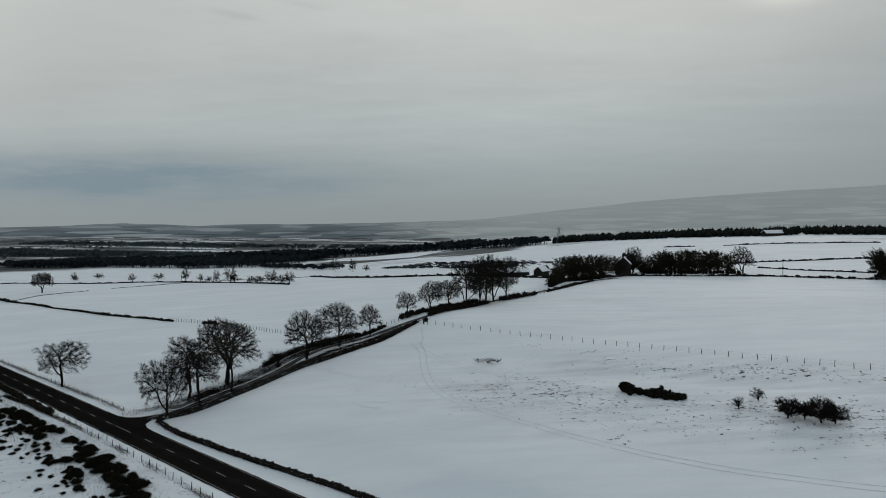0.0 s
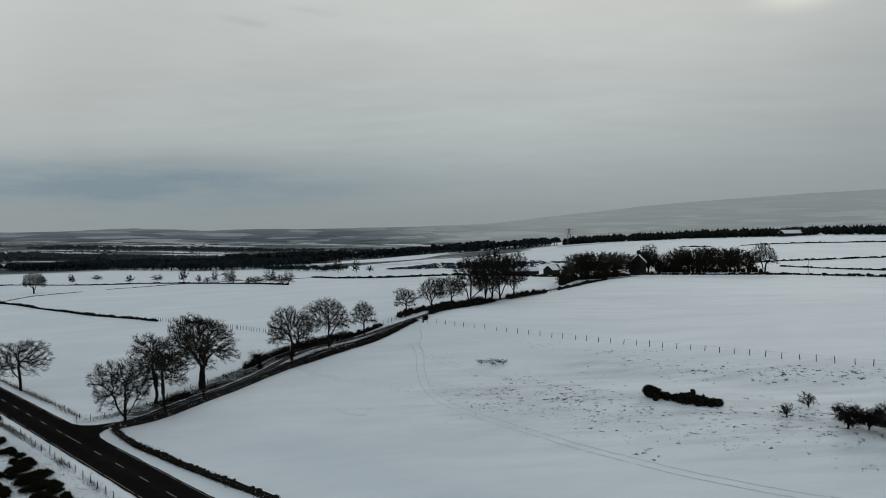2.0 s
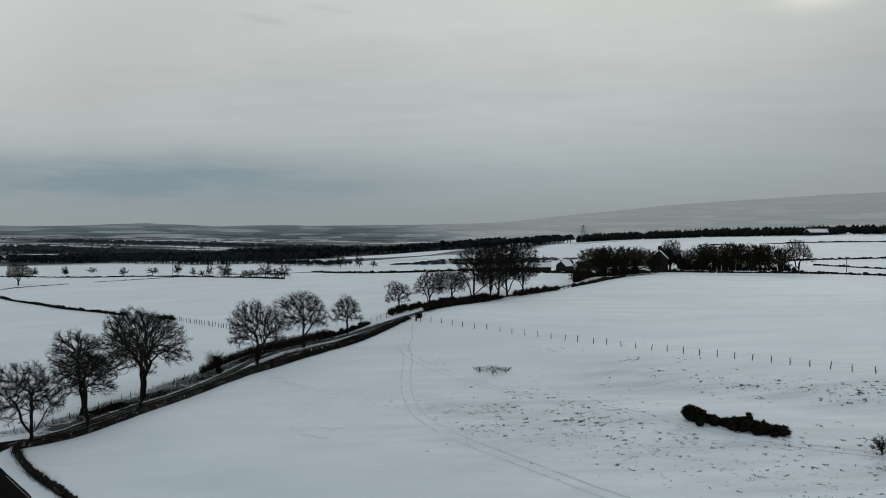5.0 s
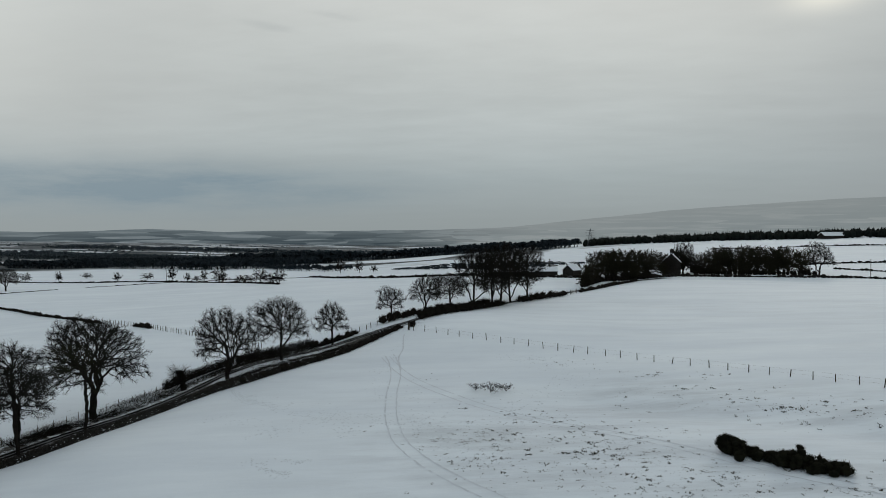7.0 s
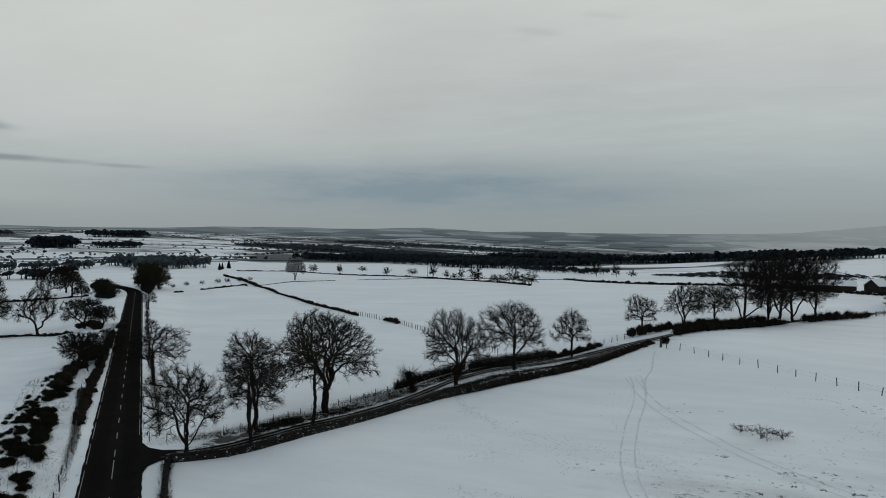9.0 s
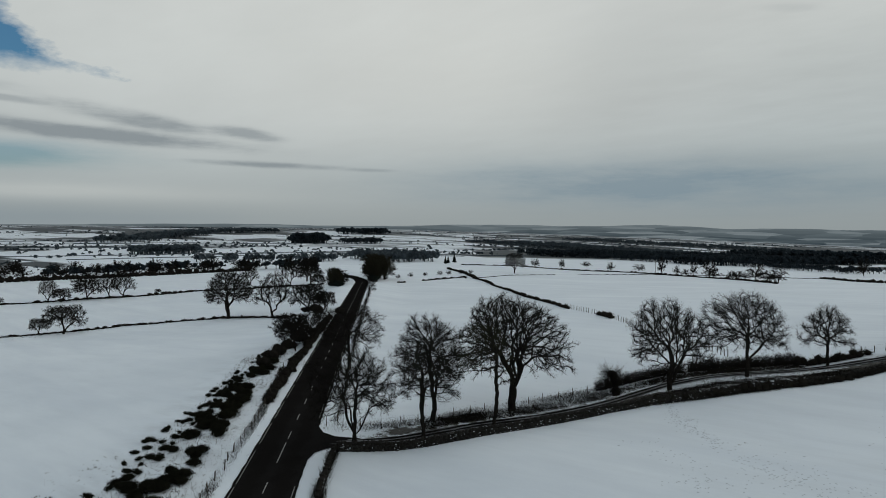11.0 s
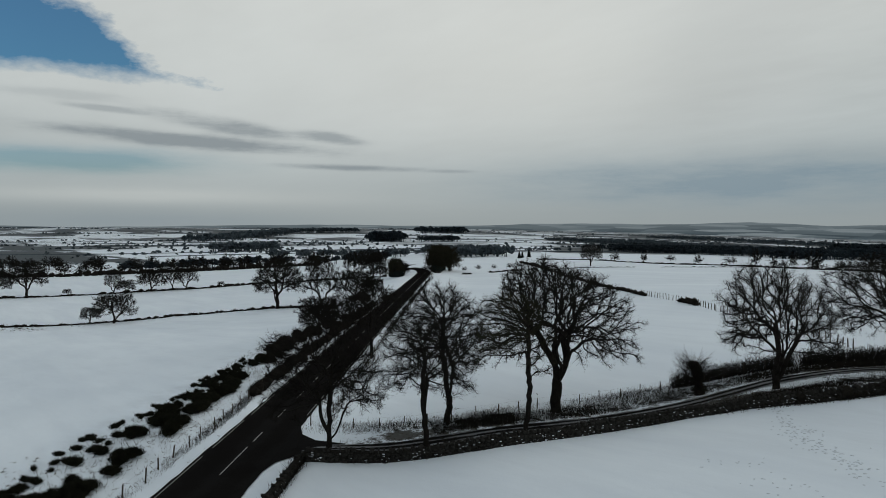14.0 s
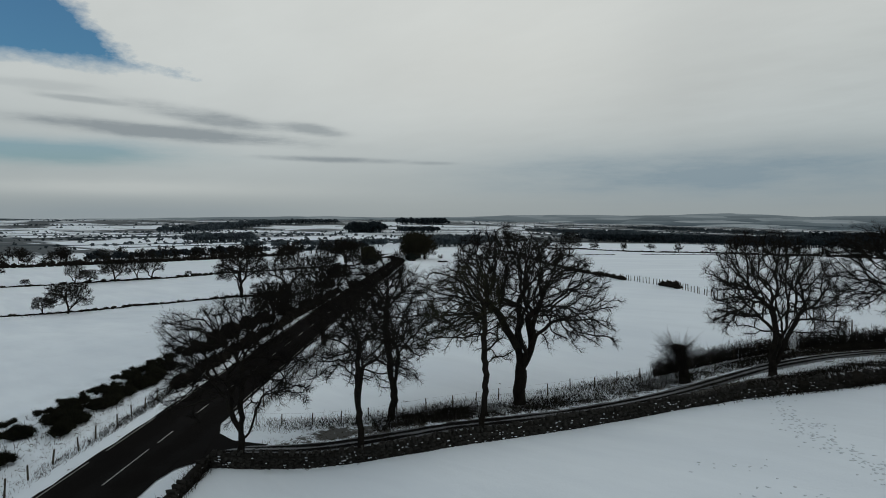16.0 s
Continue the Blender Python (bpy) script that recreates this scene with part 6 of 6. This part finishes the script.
woodland("valley_wood", ((-720, 420), (-650, 470), (-590, 520)), 30, 10, 70, "line of dark trees along the far fields", hazed_wood, 157)
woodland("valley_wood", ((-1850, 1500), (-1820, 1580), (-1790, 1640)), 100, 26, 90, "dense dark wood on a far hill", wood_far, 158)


def far_lines():
    """Hedgerow trees and field walls over the far hills, in long lines."""
    rng = np.random.default_rng(161)
    pieces = []
    for k in range(185):
        az, r = (rng.uniform(16, 100), rng.uniform(850, 3700)) if k < 125 else (rng.uniform(40, 96), rng.uniform(720, 1700))
        turn = rng.choice((0.05, 0.0, -0.08, 1.3)) + rng.normal() * 0.12
        x, y = -math.sin(radians(az)) * r, 100 + math.cos(radians(az)) * r
        long = rng.uniform(140, 620)
        if x < -760 and x > -1320 and 30 < y < 330:
            continue
        m = int(long / rng.uniform(9, 34))
        t = np.clip(rng.normal(size=m) * 0.2 + rng.uniform(-0.3, 0.3), -0.5, 0.5) * long
        px, py = x + np.cos(turn + radians(az)) * t, y + np.sin(turn + radians(az)) * t
        pz = land(px, py)
        for a, b, c in zip(px, py, pz):
            h = rng.uniform(2.0, 6.0) * (0.8 + r / 6000)
            d = unit(rng.normal(size=(9, 3)))
            d[:, 2] = np.abs(d[:, 2])
            d = d * (0.55, 0.55, 0.6) * h
            pieces.append(spikes(np.array((a, b, c + h * 0.3)) + d, -d, np.linalg.norm(d, axis=1), rng.uniform(0.13, 0.26, 9) * h))
        if k % 3:
            continue
        s = np.linspace(-0.5, 0.5, 14) * long
        q = np.c_[x + np.cos(turn + radians(az)) * s, y + np.sin(turn + radians(az)) * s]
        q = np.c_[q, land(q[:, 0], q[:, 1]) + 0.4]
        pieces.append(tubes(q[:-1], q[1:], np.full(13, 0.5), np.full(13, 0.5), 4))
    ob = new("far_hedgerows", mesh_of("far_hedgerows", *joined(*pieces), hazed_wood))
    return tagged(ob, "hedgerow trees and walls over the far fields", "hedgerow", kind="stuff")


far_lines()


# ---- the farm ----
def gable_house(kind_name, x, y, turn, long, wide, eaves, ridge, label, chimneys=(), windows=(), snow=True):
    top = thing(kind_name, on(x, y, -0.1), label, "house" if chimneys else "barn")
    top.rotation_euler = (0, 0, radians(turn))
    a, b = long / 2, wide / 2
    v = np.array([(-a, -b, 0), (a, -b, 0), (a, b, 0), (-a, b, 0), (-a, -b, eaves), (a, -b, eaves), (a, b, eaves), (-a, b, eaves), (-a, 0, ridge), (a, 0, ridge)])
    me = bpy.data.meshes.new("wall")
    me.from_pydata([tuple(p) for p in v], [], [(0, 1, 5, 4), (2, 3, 7, 6), (1, 2, 6, 9, 5), (3, 0, 4, 8, 7)])
    me.materials.append(house_wall)
    me.update()
    part("wall", me, top)
    for g in (-1, 1):
        o, t = 0.35, 0.22
        k = (ridge - eaves) / b
        low, high = eaves - o * k, ridge
        pts = [(-a - o, g * (b + o), low), (a + o, g * (b + o), low), (a + o, 0, high), (-a - o, 0, high)]
        pts = [(p, q, r + 0.06) for p, q, r in pts] + [(p, q, r + 0.06 + t) for p, q, r in pts]
        me = bpy.data.meshes.new("roof")
        me.from_pydata(pts, [], [(0, 1, 2, 3), (4, 5, 6, 7), (0, 1, 5, 4), (1, 2, 6, 5), (2, 3, 7, 6), (3, 0, 4, 7)])
        me.materials.append(snow_mat if snow else slate)
        me.update()
        part("roof", me, top, "snow-covered pitched roof")
    for c in chimneys:
        cv, cf = cuboid(1.0, 1.3, 2.2)
        ch = part("chimney", mesh_of("chimney", cv, cf, house_wall), top)
        ch.location = (c, 0, ridge - 0.5)
        pv, pf = tubes(np.array([(-0.2, 0, 2.1), (0.2, 0, 2.1)], float), np.array([(-0.2, 0, 2.6), (0.2, 0, 2.6)], float), np.full(2, 0.14), np.full(2, 0.12), 8)
        part("chimney_pots", mesh_of("chimney_pots", pv, pf, house_wall), ch)
    for wx, wz in windows:
        wv, wf = cuboid(1.0, 0.1, 1.3)
        w = part("window", mesh_of("window", wv, wf, pane_mat), top)
        w.location = (wx, -b - 0.02, wz)
        sv, sf = cuboid(1.2, 0.2, 0.1)
        part("sill", mesh_of("sill", sv, sf, house_wall), w).location = (0, -0.05, -0.1)
    return top


gable_house("farmhouse", 89, 372, 75, 12, 8.0, 6.0, 10.0, "dark stone farmhouse with snowy roof among bare trees", (-5.5, 5.5), ((-4, 0.9), (0, 0.9), (4, 0.9), (-4, 2.9), (0, 2.9), (4, 2.9)))
gable_house("barn", 44, 378, 48, 6.5, 6, 2.9, 5.2, "low barn with a snow-covered gabled roof")
gable_house("barn", 29, 386, 6, 17, 6, 2.4, 4.2, "long low shed with a snow-covered roof")
gable_house("barn", 14, 392, 8, 14, 5, 2.0, 3.2, "long low shed with a snow-covered roof")
gable_house("barn", 322, 712, 15, 24, 9, 3.0, 6.0, "distant low barn with a snow-covered roof at the wood edge")
gable_house("shed", 74, 350, 20, 5, 4, 2.0, 3.0, "small shed with a snow-covered roof by the farm gate")
gable_house("shed", 108, 385, 10, 12, 6, 2.6, 4.4, "farm outbuilding with a snow-covered roof behind trees")


def field_gate(x, y, turn, wide):
    """A five-barred field gate, shut, between two stout posts."""
    top = thing("field_gate", on(x, y), "pale weathered five-barred field gate in the hedge", "gate")
    top.rotation_euler = (0, 0, turn)
    for g in (-1, 1):
        part("gatepost", post_mesh(0.2, 1.5, 60 + g), top).location = (g * (wide / 2 + 0.15), 0, 0)
        part("stile", mesh_of("stile", *cuboid(0.1, 0.06, 1.1), gate_mat), top).location = (g * (wide / 2 - 0.1), 0, 0.15)
    for k in range(5):
        part("bar", mesh_of("bar", *cuboid(wide - 0.1, 0.04, 0.09), gate_mat), top).location = (0, 0.05, 0.2 + k * 0.23)
    p0, p1 = np.array([(-wide / 2 + 0.1, -0.05, 0.2)]), np.array([(wide / 2 - 0.1, -0.05, 1.2)])
    part("brace", mesh_of("brace", *tubes(p0, p1, np.array([0.045]), np.array([0.045]), 4), gate_mat), top)
    return top


field_gate(33.2, 279.2, math.atan2(10, 6), 4.2)


def pylon(x, y, tall):
    top = thing("electricity_pylon", on(x, y), "distant grey lattice electricity pylon on the moor", "pylon")
    w = 3.4
    for sx in (-1, 1):
        for sy in (-1, 1):
            p = np.array([(sx * w, sy * w, 0), (sx * w * 0.3, sy * w * 0.3, tall * 0.62), (sx * 0.25, sy * 0.25, tall)], float)
            part("leg", mesh_of("leg", *tubes(p[:-1], p[1:], np.full(2, 0.16), np.full(2, 0.13), 4), steel), top)
    for h, reach in ((0.62, 4.6), (0.76, 5.6), (0.9, 4.0)):
        p0, p1 = np.array([(-reach, 0, tall * h)]), np.array([(reach, 0, tall * h)])
        part("crossarm", mesh_of("crossarm", *tubes(p0, p1, np.array([0.2]), np.array([0.2]), 4), steel), top)
    for k in range(9):
        a, b = k / 9, (k + 1) / 9
        wa, wb = w * (1 - a * 0.93), w * (1 - b * 0.93)
        p0 = np.array([(-wa, -wa, a * tall), (wa, wa, a * tall), (wa, -wa, a * tall), (-wa, wa, a * tall)])
        p1 = np.array([(wb, -wb, b * tall), (-wb, wb, b * tall), (wb, wb, b * tall), (-wb, -wb, b * tall)])
        part("brace", mesh_of("brace", *tubes(p0, p1, np.full(4, 0.08), np.full(4, 0.08), 4), steel), top)


pylon(112, 800, 19)


def pole(x, y, tall, label="tarred wooden telegraph pole"):
    top = thing("telegraph_pole", on(x, y), label, "pole")
    part("shaft", mesh_of("shaft", *tubes(np.array([(0, 0, -0.2)]), np.array([(0, 0, tall)]), np.array([0.15]), np.array([0.11]), 8), post_mat), top)
    part("crossarm", mesh_of("crossarm", *tubes(np.array([(-0.6, 0, tall - 0.4)]), np.array([(0.6, 0, tall - 0.4)]), np.array([0.06]), np.array([0.06]), 6), post_mat), top)


pole(170, 357, 7.5, "wooden telegraph pole by the field wall")
pole(34, 386, 8, "wooden telegraph pole by the barns")
pole(-208, 486, 8, "wooden telegraph pole by the grazing field")


# ---- small things on the snow ----
def tussocks():
    """Grass tufts standing out of the snow in the rough pasture and on the banks, in loose clumps."""
    rng = np.random.default_rng(171)
    pieces = []
    for (ax, ay), (bx, by), wide, count, big in (((2, 136), (22, 128), 4.5, 150, 1.0), ((6, 132), (34, 112), 8, 260, 0.9), ((34, 112), (95, 94), 10, 340, 0.9), ((20, 114), (75, 86), 8, 380, 0.7), ((50, 106), (110, 80), 10, 380, 0.9),
                                                 ((-4, 140), (10, 118), 4, 150, 0.55), ((8, 122), (40, 102), 5, 280, 0.55), ((38, 145), (100, 116), 4, 240, 1.0), ((44, 116), (70, 104), 3, 120, 0.9), ((28, 153), (80, 130), 5, 170, 1.0),
                                                 ((8, 146), (30, 132), 3, 120, 0.8), ((16, 172), (52, 152), 3, 60, 0.8), ((-20, 165), (-6, 128), 12, 40, 0.6),
                                                 (beside(186, 11.5), beside(300, 9.4), 2.6, 1300, 0.55), (beside(190, 7.6), beside(300, 7.2), 1.6, 700, 0.5), (beside(190, 26), beside(236, 23), 3.5, 300, 0.7),
                                                 ((-294, 100), (-288, 136), 6, 220, 1.4), ((-296, 140), (-296, 165), 3, 60, 1.0),
                                                 ((-67, 134), (-60, 145), 1.8, 420, 0.6), ((-60, 145), (-56, 160), 1.6, 420, 0.6), ((-56, 160), (-48, 173), 1.6, 360, 0.6), ((-48, 173), (-36, 190), 1.8, 300, 0.6)):
        count = int(count * 1.7)
        hubs = max(8, count // 8)
        u = rng.uniform(0, 1, hubs)
        hub = np.c_[ax + (bx - ax) * u, ay + (by - ay) * u] + rng.normal(size=(hubs, 2)) * wide * 0.6
        p = hub[rng.integers(0, hubs, count)] + rng.normal(size=(count, 2)) * (2.2, 1.4) * rng.uniform(0.2, 1.6, (count, 1))
        z = land(p[:, 0], p[:, 1])
        size = big * (0.07 + 0.24 * rng.uniform(0, 1, count) ** 3.5)
        for q in range(9):
            d = np.c_[rng.normal(size=(count, 2)) * 0.7, rng.uniform(0.35, 0.9, count)]
            pieces.append(spikes(np.c_[p + rng.normal(size=(count, 2)) * (size * 0.75)[:, None], z - 0.03], d, size * rng.uniform(0.5, 1.2, count), size * 0.30))
    return tagged(new("grass_tussocks", mesh_of("grass_tussocks", *joined(*pieces), grass_mat)), "dead grass tussocks standing out of the snow", "grass", kind="stuff")


tussocks()


def tracks(kind_name, path, gauge, wide, label, seed, lines=2):
    """Pressed wheel or foot lines in the snow, as shallow ribbons."""
    rng = np.random.default_rng(seed)
    s, xy, way = along(path, 0.8)
    kernel = np.ones(9) / 9
    for c in (0, 1):
        xy[:, c] = np.convolve(np.pad(xy[:, c], 4, mode="edge"), kernel, "valid")
    way = unit(np.gradient(xy, axis=0))
    side = np.stack([-way[:, 1], way[:, 0]], 1)
    pieces = []
    for g in range(lines):
        mid = xy + side * (gauge * (g - (lines - 1) / 2)) + side * rng.normal(size=(len(s), 1)) * 0.03
        half = wide * 0.5 * rng.uniform(0.45, 1.2, (len(s), 1))
        a, b = mid - side * half, mid + side * half
        v = np.stack([np.c_[a, land(a[:, 0], a[:, 1]) + 0.02], np.c_[b, land(b[:, 0], b[:, 1]) + 0.02]], 1).reshape(-1, 3)
        k = np.arange(len(s) - 1)
        k = k[rng.uniform(size=len(k)) > 0.04] * 2
        pieces.append((v, np.concatenate([np.stack([k, k + 2, k + 3], 1), np.stack([k, k + 3, k + 1], 1)])))
    ob = new(kind_name, mesh_of(kind_name, *joined(*pieces), rut_mat))
    return tagged(ob, label, "tracks", kind="stuff")


tracks("tyre_tracks", ((-14.6, 181), (-12.6, 174), (-11.2, 166.4), (-10.4, 154.6), (-8.8, 143), (-6.4, 133.3), (-2.7, 126.1), (1.8, 119.9), (7.5, 113.4), (17, 102.5), (28.5, 91.5), (38.8, 84), (51.7, 77.5), (70, 70)), 1.7, 0.26, "curving wheel tracks pressed into the snow", 181)
tracks("tyre_tracks", ((-15.4, 180), (-11.6, 170.6), (-8, 163.4), (-3.5, 156.9), (4.0, 147.8), (12.0, 141.2), (19.1, 136.2), (27.9, 128.6), (34.2, 121.4), (42, 114.4), (58, 106.4), (80, 98)), 1.6, 0.24, "wheel tracks crossing the rough pasture", 182)
tracks("foot_trail", ((-13.6, 197), (-13.0, 190), (-12.1, 184), (-12.6, 178), (-11.2, 172), (-10.6, 168)), 0.3, 0.34, "beaten foot trail leading down from the gatepost", 183, 1)


def scuffs(kind_name, path, wide, count, label, seed):
    """Scattered hoof and foot marks: small pressed hollows in the snow."""
    rng = np.random.default_rng(seed)
    path = np.asarray(path, float)
    k = rng.uniform(0, len(path) - 1, count)
    i = k.astype(int).clip(0, len(path) - 2)
    p = path[i] + (path[i + 1] - path[i]) * (k - i)[:, None] + rng.normal(size=(count, 2)) * wide
    pieces = []
    for x, y in p:
        v, f = lump(rng, np.array((rng.uniform(0.07, 0.18), rng.uniform(0.06, 0.11), 0.03)), 1, 0.15)
        a = rng.uniform(0, 3.14)
        pieces.append((v @ np.array(((math.cos(a), math.sin(a), 0), (-math.sin(a), math.cos(a), 0), (0, 0, 1))) + (x, y, float(land(x, y))), f))
    return tagged(new(kind_name, mesh_of(kind_name, *joined(*pieces), track_mat)), label, "footprints", kind="stuff")


scuffs("footprints", ((-38, 158.5), (-34.3, 154.8), (-31.6, 152.5), (-27.2, 149.2), (-20, 144)), 0.7, 150, "trail of hoof prints in the snow", 186)
scuffs("footprints", ((-24.5, 128.2), (-20.7, 124.3), (-17.3, 122.3)), 0.45, 80, "trail of hoof prints in the snow", 187)
scuffs("footprints", ((-21.3, 128.2), (-17.9, 126.6), (-16.3, 127)), 0.3, 36, "trail of hoof prints in the snow", 188)
scuffs("footprints", ((-26.3, 137.5), (-23.1, 138.8), (-18.9, 144.7), (-15.8, 142.3), (-13.8, 135.1)), 1.1, 110, "scattered hoof prints in the snow", 189)
scuffs("footprints", ((-12.9, 196), (-13.5, 186), (-14, 176), (-15, 166), (-12, 152)), 0.8, 90, "scattered hoof prints beside the wheel tracks", 190)
scuffs("footprints", ((-8, 160), (-5, 150), (-6, 140), (0, 132), (6, 128)), 1.6, 110, "scattered hoof prints beside the wheel tracks", 191)
scuffs("footprints", ((-41, 163), (-37.5, 159.5), (-33.6, 155.7), (-27.4, 148.8)), 0.4, 90, "beaten line of hoof prints leading from the wall", 193)
scuffs("footprints", ((-22.4, 149), (-16.3, 143.8), (-7.4, 140.6), (0, 141)), 1.8, 170, "scattered hoof prints in the snow", 194)
scuffs("footprints", ((9.8, 176), (16, 172), (20, 163.3), (15.4, 154.4), (8, 146)), 2.0, 190, "scattered hoof prints across the pasture", 195)
scuffs("footprints", ((-36.5, 147), (-30, 143), (-22, 141)), 1.4, 50, "scattered hoof prints in the snow", 192)
